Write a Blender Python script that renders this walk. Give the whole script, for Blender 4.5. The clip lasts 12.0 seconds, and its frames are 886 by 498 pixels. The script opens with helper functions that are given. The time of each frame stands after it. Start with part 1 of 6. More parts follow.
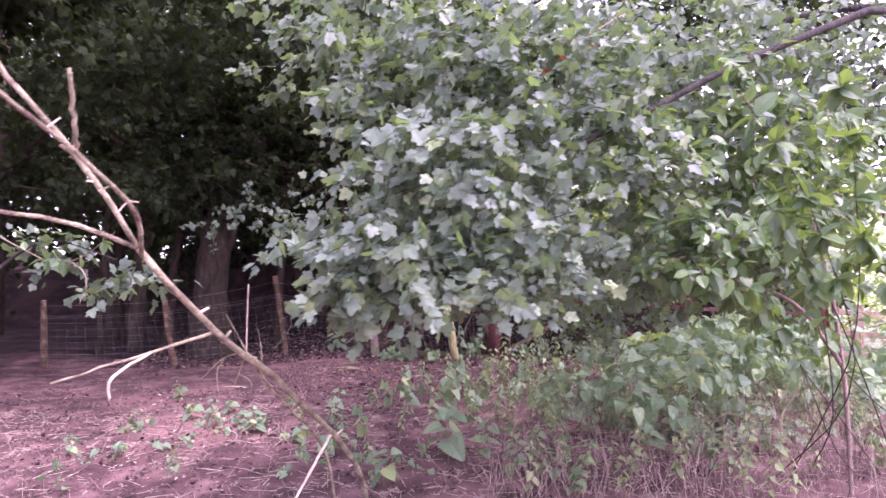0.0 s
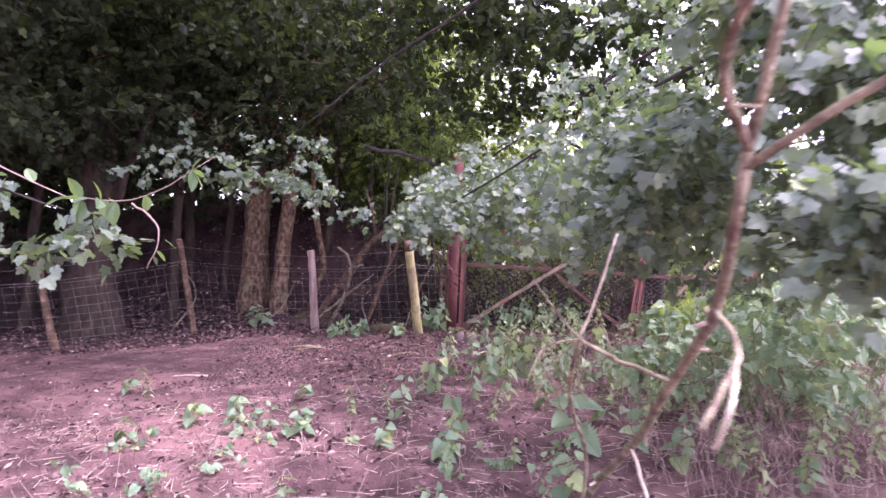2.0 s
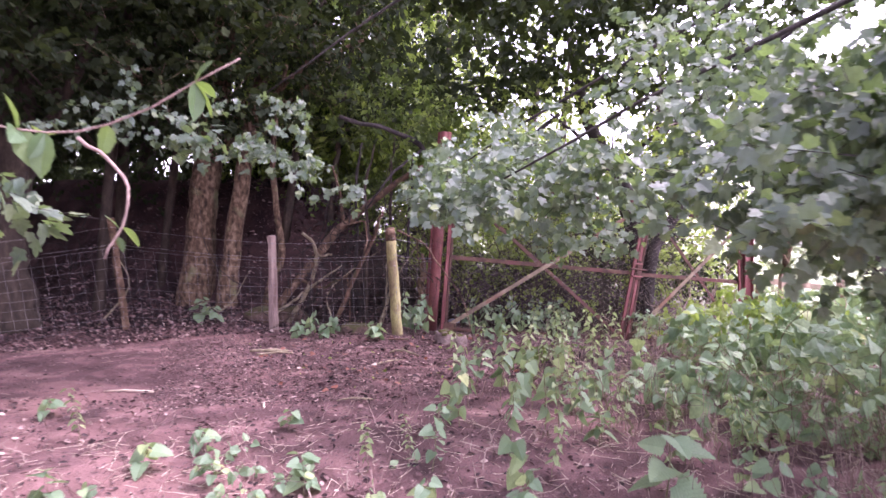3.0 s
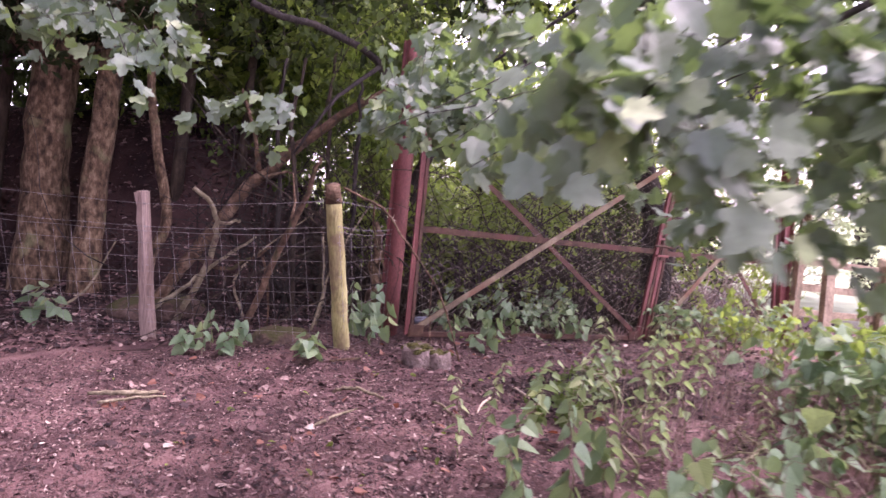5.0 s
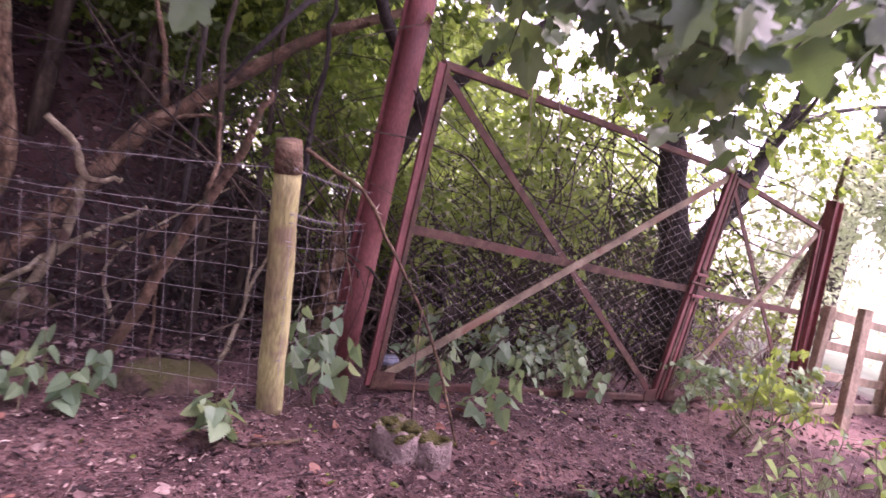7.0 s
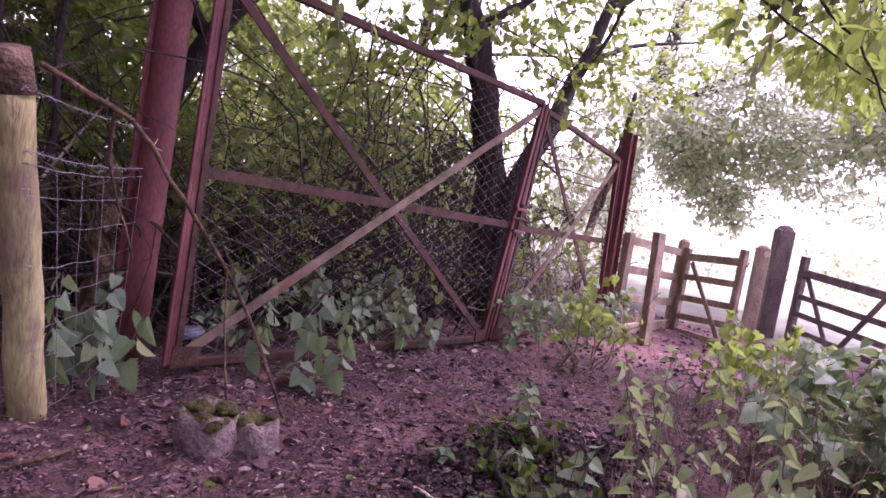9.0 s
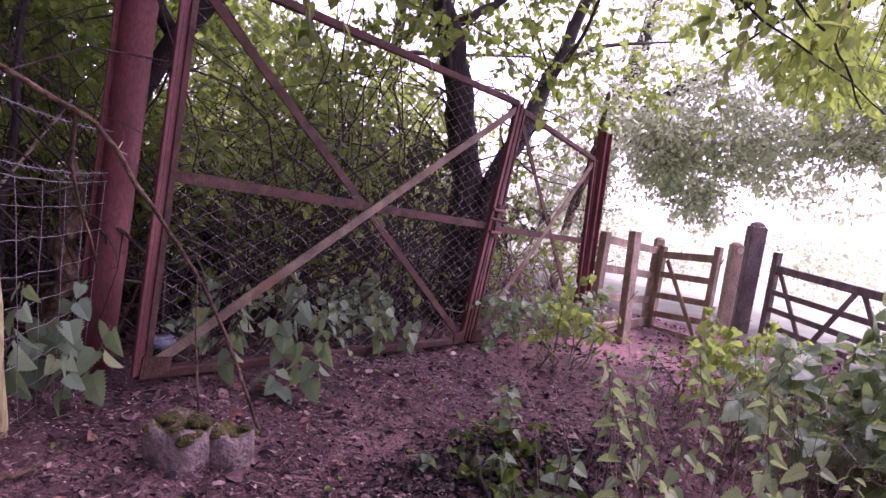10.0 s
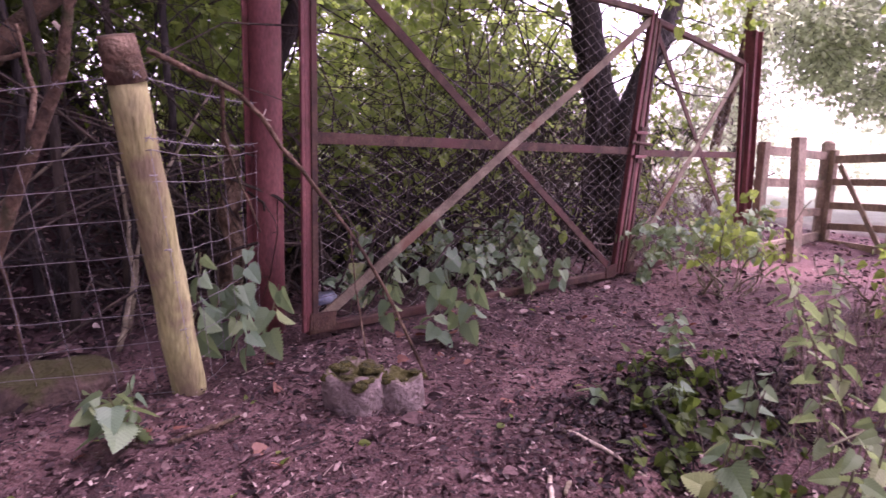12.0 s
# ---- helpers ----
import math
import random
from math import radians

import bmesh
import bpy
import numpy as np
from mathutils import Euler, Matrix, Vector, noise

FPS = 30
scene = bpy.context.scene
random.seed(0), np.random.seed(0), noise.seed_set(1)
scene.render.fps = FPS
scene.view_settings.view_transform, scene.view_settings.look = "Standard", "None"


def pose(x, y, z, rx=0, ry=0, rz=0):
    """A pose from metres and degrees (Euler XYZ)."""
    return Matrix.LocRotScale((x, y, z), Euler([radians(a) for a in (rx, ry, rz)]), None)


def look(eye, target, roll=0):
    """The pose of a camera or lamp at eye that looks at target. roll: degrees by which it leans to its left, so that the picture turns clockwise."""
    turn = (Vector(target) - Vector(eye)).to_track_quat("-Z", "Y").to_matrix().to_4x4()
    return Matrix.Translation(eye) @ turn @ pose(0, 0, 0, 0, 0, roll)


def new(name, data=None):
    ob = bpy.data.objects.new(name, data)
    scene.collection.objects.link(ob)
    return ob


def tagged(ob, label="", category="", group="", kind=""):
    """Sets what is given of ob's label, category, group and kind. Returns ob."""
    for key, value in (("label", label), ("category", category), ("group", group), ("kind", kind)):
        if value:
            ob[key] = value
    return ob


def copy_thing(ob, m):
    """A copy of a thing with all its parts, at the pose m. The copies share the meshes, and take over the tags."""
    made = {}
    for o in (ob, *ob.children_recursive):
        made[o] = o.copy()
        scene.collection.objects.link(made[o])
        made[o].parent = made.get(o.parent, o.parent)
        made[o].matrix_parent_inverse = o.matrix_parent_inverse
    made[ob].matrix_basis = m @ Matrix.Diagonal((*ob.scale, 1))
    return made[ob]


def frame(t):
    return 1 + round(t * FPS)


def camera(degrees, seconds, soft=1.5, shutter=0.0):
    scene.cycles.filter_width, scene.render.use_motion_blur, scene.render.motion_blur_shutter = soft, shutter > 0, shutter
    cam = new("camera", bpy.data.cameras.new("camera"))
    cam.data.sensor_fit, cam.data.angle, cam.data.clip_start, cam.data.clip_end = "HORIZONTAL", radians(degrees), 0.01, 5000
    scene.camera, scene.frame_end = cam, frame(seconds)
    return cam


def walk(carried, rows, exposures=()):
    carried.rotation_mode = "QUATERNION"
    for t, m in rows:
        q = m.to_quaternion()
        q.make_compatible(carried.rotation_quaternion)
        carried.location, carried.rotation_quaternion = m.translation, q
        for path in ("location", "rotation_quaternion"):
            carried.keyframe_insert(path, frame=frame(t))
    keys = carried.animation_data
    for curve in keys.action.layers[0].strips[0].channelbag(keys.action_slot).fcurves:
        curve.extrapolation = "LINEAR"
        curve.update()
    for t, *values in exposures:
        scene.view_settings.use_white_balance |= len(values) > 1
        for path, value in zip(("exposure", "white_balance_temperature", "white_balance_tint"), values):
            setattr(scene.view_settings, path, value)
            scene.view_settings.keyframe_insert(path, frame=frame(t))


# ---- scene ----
cam = camera(68.6, 12.0, shutter=0.35)
PATH = [
    (0, (0.011, -1.477, 1.646), (0.041, 0.522, 1.694), 0.0),
    (0.5, (-0.671, -1.316, 1.624), (-0.432, 0.670, 1.643), 0.5),
    (1, (-1.245, -1.095, 1.596), (-0.888, 0.870, 1.698), 0.8),
    (1.5, (-1.722, -0.624, 1.579), (-1.302, 1.329, 1.682), 1.6),
    (2, (-2.073, -0.015, 1.531), (-1.505, 1.902, 1.490), 0.8),
    (2.5, (-2.310, 0.726, 1.481), (-1.641, 2.610, 1.452), 0.1),
    (2.7, (-2.397, 0.989, 1.472), (-1.688, 2.859, 1.431), 0.4),
    (4.3, (-1.826, 3.429, 1.565), (-0.876, 5.186, 1.466), 13.5),
    (4.5, (-1.735, 3.702, 1.581), (-0.786, 5.459, 1.471), 9.9),
    (5, (-1.599, 4.310, 1.482), (-0.627, 6.048, 1.294), 4.0),
    (5.5, (-1.450, 4.981, 1.376), (-0.569, 6.770, 1.230), 3.9),
    (6, (-1.249, 5.554, 1.339), (-0.342, 7.326, 1.146), 5.3),
    (6.5, (-1.159, 6.058, 1.479), (-0.099, 7.743, 1.285), 9.9),
    (7, (-1.036, 6.429, 1.396), (0.162, 8.018, 1.198), 11.7),
    (7.5, (-0.875, 6.729, 1.339), (0.485, 8.175, 1.097), 11.4),
    (7.7, (-0.845, 6.741, 1.312), (0.564, 8.141, 1.078), 11.1),
    (9.5, (-0.702, 6.833, 1.245), (0.939, 7.955, 1.027), 8.5),
    (10, (-0.685, 6.846, 1.244), (0.967, 7.955, 1.037), 8.3),
    (10.5, (-0.679, 6.860, 1.259), (0.965, 7.973, 1.019), 7.6),
    (11, (-0.657, 6.888, 1.246), (0.928, 8.067, 0.930), 4.3),
    (11.5, (-0.633, 6.909, 1.229), (0.838, 8.204, 0.829), 0.5),
    (12, (-0.656, 6.924, 1.186), (0.713, 8.326, 0.785), 0.2),
]
walk(cam, [(t, look(eye, target, roll)) for t, eye, target, roll in PATH],
     [(0, 2.52, 6050, 61), (1.2, 2.58, 6000, 59), (2.5, 2.83, 6050, 52), (4.5, 2.58, 6300, 52), (5.6, 2.75, 6400, 58), (6.6, 2.7, 6400, 61), (7.5, 2.42, 6350, 67), (9.5, 1.88, 6050, 74), (11, 1.75, 6150, 72), (12, 2.22, 6250, 71)])
# ---------------------------------------------------------------- light
world = bpy.data.worlds.new("world")
scene.world = world
world.use_nodes = True
wn = world.node_tree
sky = wn.nodes.new("ShaderNodeTexSky")
sky.sky_type, sky.sun_disc = "NISHITA", False
sky.sun_elevation, sky.sun_rotation = radians(52), radians(115)
sky.air_density, sky.dust_density, sky.ozone_density = 1.0, 1.0, 1.0
pale = wn.nodes.new("ShaderNodeHueSaturation")
pale.inputs["Saturation"].default_value = 0.25
wn.links.new(sky.outputs[0], pale.inputs["Color"])
wn.links.new(pale.outputs[0], wn.nodes["Background"].inputs["Color"])
wn.nodes["Background"].inputs["Strength"].default_value = 0.15
sun_data = bpy.data.lights.new("sun", "SUN")
sun_data.energy, sun_data.angle, sun_data.color = 1.2, radians(25), (1.0, 0.96, 0.9)
sun = new("sun", sun_data)
sun.matrix_world = look((0, 0, 30), (-14, 7, 0))


# ---------------------------------------------------------------- materials
def ramp_nodes(n, l, source, stops):
    r = n.new("ShaderNodeValToRGB")
    while len(r.color_ramp.elements) < len(stops):
        r.color_ramp.elements.new(0.5)
    for e, (p, c) in zip(r.color_ramp.elements, stops):
        e.position, e.color = p, (*c, 1)
    l.new(source, r.inputs[0])
    return r


def surface(name, stops, scale=8.0, stretch=(1, 1, 1), rough=0.8, metal=0.0, bump=0.3, fine=60.0, blotch=None, moss=None, island=0.0):
    """Noise-coloured surface: stops over a coarse noise, grain from a fine one, optional blotches of a second colour and moss on upper sides."""
    m = bpy.data.materials.new(name)
    m.use_nodes = True
    n, l = m.node_tree.nodes, m.node_tree.links
    b = n["Principled BSDF"]
    tc, mp = n.new("ShaderNodeTexCoord"), n.new("ShaderNodeMapping")
    mp.inputs["Scale"].default_value = stretch
    l.new(tc.outputs["Object"], mp.inputs["Vector"])
    big, small = n.new("ShaderNodeTexNoise"), n.new("ShaderNodeTexNoise")
    for t, s, d in ((big, scale, 6), (small, fine, 4)):
        t.inputs["Scale"].default_value, t.inputs["Detail"].default_value = s, d
        l.new(mp.outputs[0], t.inputs["Vector"])
    source = big.outputs["Fac"]
    if island:
        geo, mix = n.new("ShaderNodeNewGeometry"), n.new("ShaderNodeMix")
        mix.inputs[0].default_value = island
        l.new(source, mix.inputs[2]), l.new(geo.outputs["Random Per Island"], mix.inputs[3])
        source = mix.outputs[0]
    col = ramp_nodes(n, l, source, stops).outputs[0]
    grain = n.new("ShaderNodeMix")
    grain.data_type, grain.blend_type = "RGBA", "MULTIPLY"
    grain.inputs[0].default_value = 0.6
    g = ramp_nodes(n, l, small.outputs["Fac"], [(0.3, (0.45, 0.45, 0.45)), (0.7, (1.35, 1.35, 1.35))])
    l.new(col, grain.inputs[6]), l.new(g.outputs[0], grain.inputs[7])
    col = grain.outputs[2]
    for extra, up in ((blotch, False), (moss, True)):
        if not extra:
            continue
        c, lo, hi, s = extra
        t, mix = n.new("ShaderNodeTexNoise"), n.new("ShaderNodeMix")
        t.inputs["Scale"].default_value, t.inputs["Detail"].default_value = s, 5
        l.new(tc.outputs["Object"], t.inputs["Vector"])
        mix.data_type = "RGBA"
        fac = t.outputs["Fac"]
        if up:
            geo, sep, add = n.new("ShaderNodeNewGeometry"), n.new("ShaderNodeSeparateXYZ"), n.new("ShaderNodeMath")
            add.operation = "MULTIPLY_ADD"
            add.inputs[1].default_value = 0.5
            l.new(geo.outputs["Normal"], sep.inputs[0]), l.new(sep.outputs[2], add.inputs[0]), l.new(fac, add.inputs[2])
            fac = add.outputs[0]
        f = ramp_nodes(n, l, fac, [(lo, (0, 0, 0)), (hi, (1, 1, 1))])
        l.new(f.outputs[0], mix.inputs[0]), l.new(col, mix.inputs[6])
        mix.inputs[7].default_value = (*c, 1)
        col = mix.outputs[2]
    l.new(col, b.inputs["Base Color"])
    b.inputs["Roughness"].default_value, b.inputs["Metallic"].default_value = rough, metal
    bm_ = n.new("ShaderNodeBump")
    bm_.inputs["Strength"].default_value, bm_.inputs["Distance"].default_value = bump, 0.02
    add = n.new("ShaderNodeMath")
    l.new(big.outputs["Fac"], add.inputs[0]), l.new(small.outputs["Fac"], add.inputs[1])
    l.new(add.outputs[0], bm_.inputs["Height"]), l.new(bm_.outputs[0], b.inputs["Normal"])
    return m


def leaf_material(name, stops, rough=0.42, through_light=0.3, tint=(0.25, 0.4, 0.06), gloss=0.5):
    """Leaf blade: a colour for each leaf, sheen from the sky, some light through it."""
    m = bpy.data.materials.new(name)
    m.use_nodes = True
    n, l = m.node_tree.nodes, m.node_tree.links
    b, out = n["Principled BSDF"], n["Material Output"]
    geo, info = n.new("ShaderNodeNewGeometry"), n.new("ShaderNodeObjectInfo")
    add, frac = n.new("ShaderNodeMath"), n.new("ShaderNodeMath")
    frac.operation = "FRACT"
    l.new(geo.outputs["Random Per Island"], add.inputs[0]), l.new(info.outputs["Random"], add.inputs[1]), l.new(add.outputs[0], frac.inputs[0])
    r = ramp_nodes(n, l, frac.outputs[0], stops)
    tc, noise_ = n.new("ShaderNodeTexCoord"), n.new("ShaderNodeTexNoise")
    noise_.inputs["Scale"].default_value, noise_.inputs["Detail"].default_value = 40, 3
    l.new(tc.outputs["Object"], noise_.inputs["Vector"])
    v = ramp_nodes(n, l, noise_.outputs["Fac"], [(0.3, (0.7, 0.7, 0.7)), (0.7, (1.25, 1.25, 1.2))])
    mul = n.new("ShaderNodeMix")
    mul.data_type, mul.blend_type = "RGBA", "MULTIPLY"
    mul.inputs[0].default_value = 1
    l.new(r.outputs[0], mul.inputs[6]), l.new(v.outputs[0], mul.inputs[7])
    l.new(mul.outputs[2], b.inputs["Base Color"])
    b.inputs["Roughness"].default_value = rough
    b.inputs["Specular IOR Level"].default_value = gloss
    bm_ = n.new("ShaderNodeBump")
    bm_.inputs["Strength"].default_value, bm_.inputs["Distance"].default_value = 0.25, 0.01
    l.new(noise_.outputs["Fac"], bm_.inputs["Height"]), l.new(bm_.outputs[0], b.inputs["Normal"])
    tr, mix = n.new("ShaderNodeBsdfTranslucent"), n.new("ShaderNodeMixShader")
    tr.inputs["Color"].default_value = (*tint, 1)
    mix.inputs[0].default_value = through_light
    l.new(b.outputs[0], mix.inputs[1]), l.new(tr.outputs[0], mix.inputs[2]), l.new(mix.outputs[0], out.inputs["Surface"])
    return m


SOIL = surface("leaf_litter_soil", [(0.3, (0.05, 0.023, 0.024)), (0.5, (0.125, 0.063, 0.063)), (0.68, (0.26, 0.148, 0.142))], 2.6, rough=0.95, bump=1.0, fine=75,
               blotch=((0.26, 0.142, 0.13), 0.52, 0.68, 0.5))
CHIPS = surface("litter_flakes", [(0.15, (0.024, 0.012, 0.013)), (0.5, (0.085, 0.043, 0.044)), (0.82, (0.19, 0.112, 0.105)), (0.965, (0.38, 0.27, 0.24)), (0.995, (0.7, 0.6, 0.52))], 5, rough=0.85, island=0.97)
TWIG = surface("dead_twigs", [(0.3, (0.14, 0.09, 0.075)), (0.7, (0.36, 0.27, 0.23))], 6, rough=0.85, island=0.6)
BARK = surface("ridged_bark", [(0.32, (0.035, 0.021, 0.013)), (0.5, (0.14, 0.088, 0.053)), (0.68, (0.29, 0.205, 0.135))], 17, (1, 1, 0.55), 0.95, bump=1.0, fine=60,
               blotch=((0.2, 0.2, 0.1), 0.58, 0.7, 3))
DARK_BARK = surface("dark_bark", [(0.3, (0.018, 0.014, 0.013)), (0.6, (0.05, 0.04, 0.037)), (0.8, (0.1, 0.085, 0.075))], 10, (1, 1, 0.3), 0.9, bump=0.9, fine=50)
ROT_WOOD = surface("rotting_wood", [(0.3, (0.048, 0.028, 0.018)), (0.55, (0.155, 0.094, 0.06)), (0.75, (0.3, 0.205, 0.14))], 9, (1, 1, 1), 0.95, bump=1.0, fine=50,
                   blotch=((0.06, 0.055, 0.025), 0.56, 0.68, 5))
WORN_STEEL = surface("bare_weathered_steel", [(0.3, (0.1, 0.07, 0.045)), (0.55, (0.21, 0.16, 0.105)), (0.8, (0.36, 0.3, 0.21))], 6, (1, 1, 1), 0.75, bump=0.25, fine=80,
                     blotch=((0.15, 0.075, 0.045), 0.54, 0.66, 3))
STEM_BARK = surface("woodland_bark", [(0.3, (0.024, 0.017, 0.012)), (0.6, (0.066, 0.047, 0.034)), (0.8, (0.125, 0.095, 0.07))], 9, (1, 1, 0.35), 0.92, bump=0.9, fine=50)
DEAD_BARK = surface("dead_branch_bark", [(0.3, (0.13, 0.105, 0.065)), (0.55, (0.28, 0.235, 0.155)), (0.75, (0.47, 0.41, 0.29))], 12, (1, 1, 1), 0.85, bump=0.6, fine=70,
                    blotch=((0.12, 0.075, 0.06), 0.55, 0.66, 9))
PALE_WOOD = surface("bare_wood", [(0.3, (0.45, 0.36, 0.27)), (0.7, (0.7, 0.6, 0.48))], 14, (1, 1, 0.3), 0.8, fine=80)
POST_OLD = surface("weathered_post", [(0.3, (0.19, 0.13, 0.11)), (0.6, (0.34, 0.25, 0.22)), (0.8, (0.46, 0.37, 0.32))], 10, (1, 1, 0.15), 0.9, bump=0.7, fine=70)
POST_GREEN = surface("algae_post", [(0.3, (0.25, 0.2, 0.11)), (0.5, (0.38, 0.35, 0.15)), (0.75, (0.55, 0.5, 0.27))], 7, (1, 1, 0.25), 0.85, bump=0.6, fine=60,
                     blotch=((0.22, 0.16, 0.1), 0.55, 0.68, 5))
TIMBER = surface("gate_timber", [(0.3, (0.22, 0.165, 0.115)), (0.6, (0.4, 0.31, 0.22)), (0.8, (0.56, 0.46, 0.34))], 7, (1, 1, 0.5), 0.85, bump=0.5, fine=60,
                 blotch=((0.2, 0.2, 0.13), 0.55, 0.7, 4))
# Gate timber darkened to stand for the shaded, backlit side of post and gate.
SHADED_TIMBER = surface("shaded_timber", [(0.3, (0.1, 0.078, 0.07)), (0.6, (0.19, 0.15, 0.135)), (0.8, (0.3, 0.25, 0.22))], 7, (1, 1, 0.5), 0.85, bump=0.5, fine=60)
RED_STEEL = surface("red_oxide_paint", [(0.3, (0.125, 0.036, 0.036)), (0.55, (0.2, 0.06, 0.058)), (0.8, (0.28, 0.1, 0.088))], 6, (1, 1, 0.4), 0.62, bump=0.15, fine=90,
                    blotch=((0.1, 0.032, 0.02), 0.6, 0.7, 8))
RUST = surface("rusted_steel", [(0.3, (0.04, 0.018, 0.012)), (0.55, (0.085, 0.04, 0.026)), (0.8, (0.155, 0.095, 0.06))], 9, (1, 1, 1), 0.8, bump=0.3, fine=80,
               blotch=((0.1, 0.035, 0.03), 0.5, 0.66, 3))
WIRE = surface("galvanised_wire", [(0.3, (0.2, 0.175, 0.18)), (0.7, (0.36, 0.325, 0.33))], 30, rough=0.55, metal=0.25, bump=0.1)
LINK = surface("dull_chain_link", [(0.3, (0.3, 0.26, 0.24)), (0.7, (0.5, 0.45, 0.42))], 20, rough=0.6, metal=0.0, bump=0.1)
CONCRETE = surface("mossy_concrete", [(0.3, (0.13, 0.088, 0.08)), (0.7, (0.36, 0.275, 0.255))], 9, rough=0.95, bump=1.0, fine=45, moss=((0.08, 0.076, 0.018), 0.8, 1.0, 14))
EARTH_STONE = surface("earthy_stone", [(0.3, (0.045, 0.028, 0.022)), (0.55, (0.11, 0.07, 0.055)), (0.8, (0.2, 0.14, 0.115))], 9, rough=0.95, bump=1.0, fine=45, moss=((0.06, 0.058, 0.018), 0.75, 0.95, 8))
PLASTIC = surface("blue_grey_plastic", [(0.3, (0.13, 0.15, 0.22)), (0.7, (0.26, 0.28, 0.34))], 15, rough=0.45, bump=0.3)


def add_shaded_mould(m, colour):
    """Shade of the wood painted into the soil, with dark leaf mould, behind the wire fence."""
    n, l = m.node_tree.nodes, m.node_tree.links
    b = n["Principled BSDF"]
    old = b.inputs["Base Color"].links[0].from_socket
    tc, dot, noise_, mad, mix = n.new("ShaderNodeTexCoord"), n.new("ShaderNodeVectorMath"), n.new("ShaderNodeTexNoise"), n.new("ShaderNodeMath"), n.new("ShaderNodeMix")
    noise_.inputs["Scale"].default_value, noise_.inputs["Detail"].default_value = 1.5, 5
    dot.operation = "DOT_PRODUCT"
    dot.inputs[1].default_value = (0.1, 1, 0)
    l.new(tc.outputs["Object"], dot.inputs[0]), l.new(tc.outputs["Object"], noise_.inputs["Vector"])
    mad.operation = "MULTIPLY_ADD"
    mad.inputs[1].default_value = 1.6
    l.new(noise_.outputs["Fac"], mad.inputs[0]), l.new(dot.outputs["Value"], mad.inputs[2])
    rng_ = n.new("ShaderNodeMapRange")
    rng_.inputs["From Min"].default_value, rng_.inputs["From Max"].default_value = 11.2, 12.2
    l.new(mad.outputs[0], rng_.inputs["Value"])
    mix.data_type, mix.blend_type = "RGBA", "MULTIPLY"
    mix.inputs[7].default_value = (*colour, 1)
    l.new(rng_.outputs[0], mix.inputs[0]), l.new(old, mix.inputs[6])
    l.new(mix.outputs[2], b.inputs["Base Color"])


def add_field(m, colour):
    """Meadow grass on the open ground beyond the timber gates."""
    n, l = m.node_tree.nodes, m.node_tree.links
    b = n["Principled BSDF"]
    old = b.inputs["Base Color"].links[0].from_socket
    tc, sep, noise_, mad, mix = n.new("ShaderNodeTexCoord"), n.new("ShaderNodeSeparateXYZ"), n.new("ShaderNodeTexNoise"), n.new("ShaderNodeMath"), n.new("ShaderNodeMix")
    noise_.inputs["Scale"].default_value = 1.2
    l.new(tc.outputs["Object"], sep.inputs[0]), l.new(tc.outputs["Object"], noise_.inputs["Vector"])
    mad.operation = "MULTIPLY_ADD"
    mad.inputs[1].default_value = 2.0
    l.new(noise_.outputs["Fac"], mad.inputs[0]), l.new(sep.outputs[0], mad.inputs[2])
    rng_ = n.new("ShaderNodeMapRange")
    rng_.inputs["From Min"].default_value, rng_.inputs["From Max"].default_value = 10.5, 12.5
    l.new(mad.outputs[0], rng_.inputs["Value"])
    mix.data_type = "RGBA"
    g = ramp_nodes(n, l, noise_.outputs["Fac"], [(0.3, tuple(c * 0.7 for c in colour)), (0.7, colour)])
    l.new(rng_.outputs[0], mix.inputs[0]), l.new(old, mix.inputs[6]), l.new(g.outputs[0], mix.inputs[7])
    l.new(mix.outputs[2], b.inputs["Base Color"])


MOULD = surface("rotten_leaf_mould", [(0.2, (0.02, 0.012, 0.014)), (0.6, (0.06, 0.036, 0.038)), (0.95, (0.16, 0.115, 0.1))], 6, rough=0.95, island=0.9)
add_shaded_mould(SOIL, (0.34, 0.31, 0.32))
add_field(SOIL, (0.5, 0.55, 0.4))

MAPLE = leaf_material("maple_leaf", [(0.0, (0.07, 0.11, 0.088)), (0.4, (0.108, 0.158, 0.122)), (0.85, (0.155, 0.21, 0.148)), (1.0, (0.23, 0.29, 0.145))], 0.56, 0.3, (0.25, 0.4, 0.1), 0.8)
# One leaf green in three tones, painting deep shade, half shade and backlight.
SHADE_LEAF = leaf_material("wood_shade_leaf", [(0.0, (0.014, 0.022, 0.013)), (0.6, (0.027, 0.039, 0.021)), (1.0, (0.05, 0.068, 0.028))], 0.75, 0.15, (0.12, 0.18, 0.04), 0.12)
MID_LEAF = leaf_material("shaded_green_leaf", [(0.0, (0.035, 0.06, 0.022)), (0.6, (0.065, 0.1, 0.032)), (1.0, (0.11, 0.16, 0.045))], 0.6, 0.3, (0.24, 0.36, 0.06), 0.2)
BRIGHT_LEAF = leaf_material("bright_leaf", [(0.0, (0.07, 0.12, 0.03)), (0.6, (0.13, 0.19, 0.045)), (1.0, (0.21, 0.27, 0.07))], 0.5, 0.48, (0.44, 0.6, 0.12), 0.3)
NETTLE = leaf_material("nettle_leaf", [(0.0, (0.11, 0.19, 0.115)), (0.5, (0.17, 0.27, 0.165)), (0.85, (0.23, 0.33, 0.19)), (0.96, (0.28, 0.37, 0.17)), (1.0, (0.36, 0.4, 0.16))], 0.5, 0.3, (0.32, 0.46, 0.17))
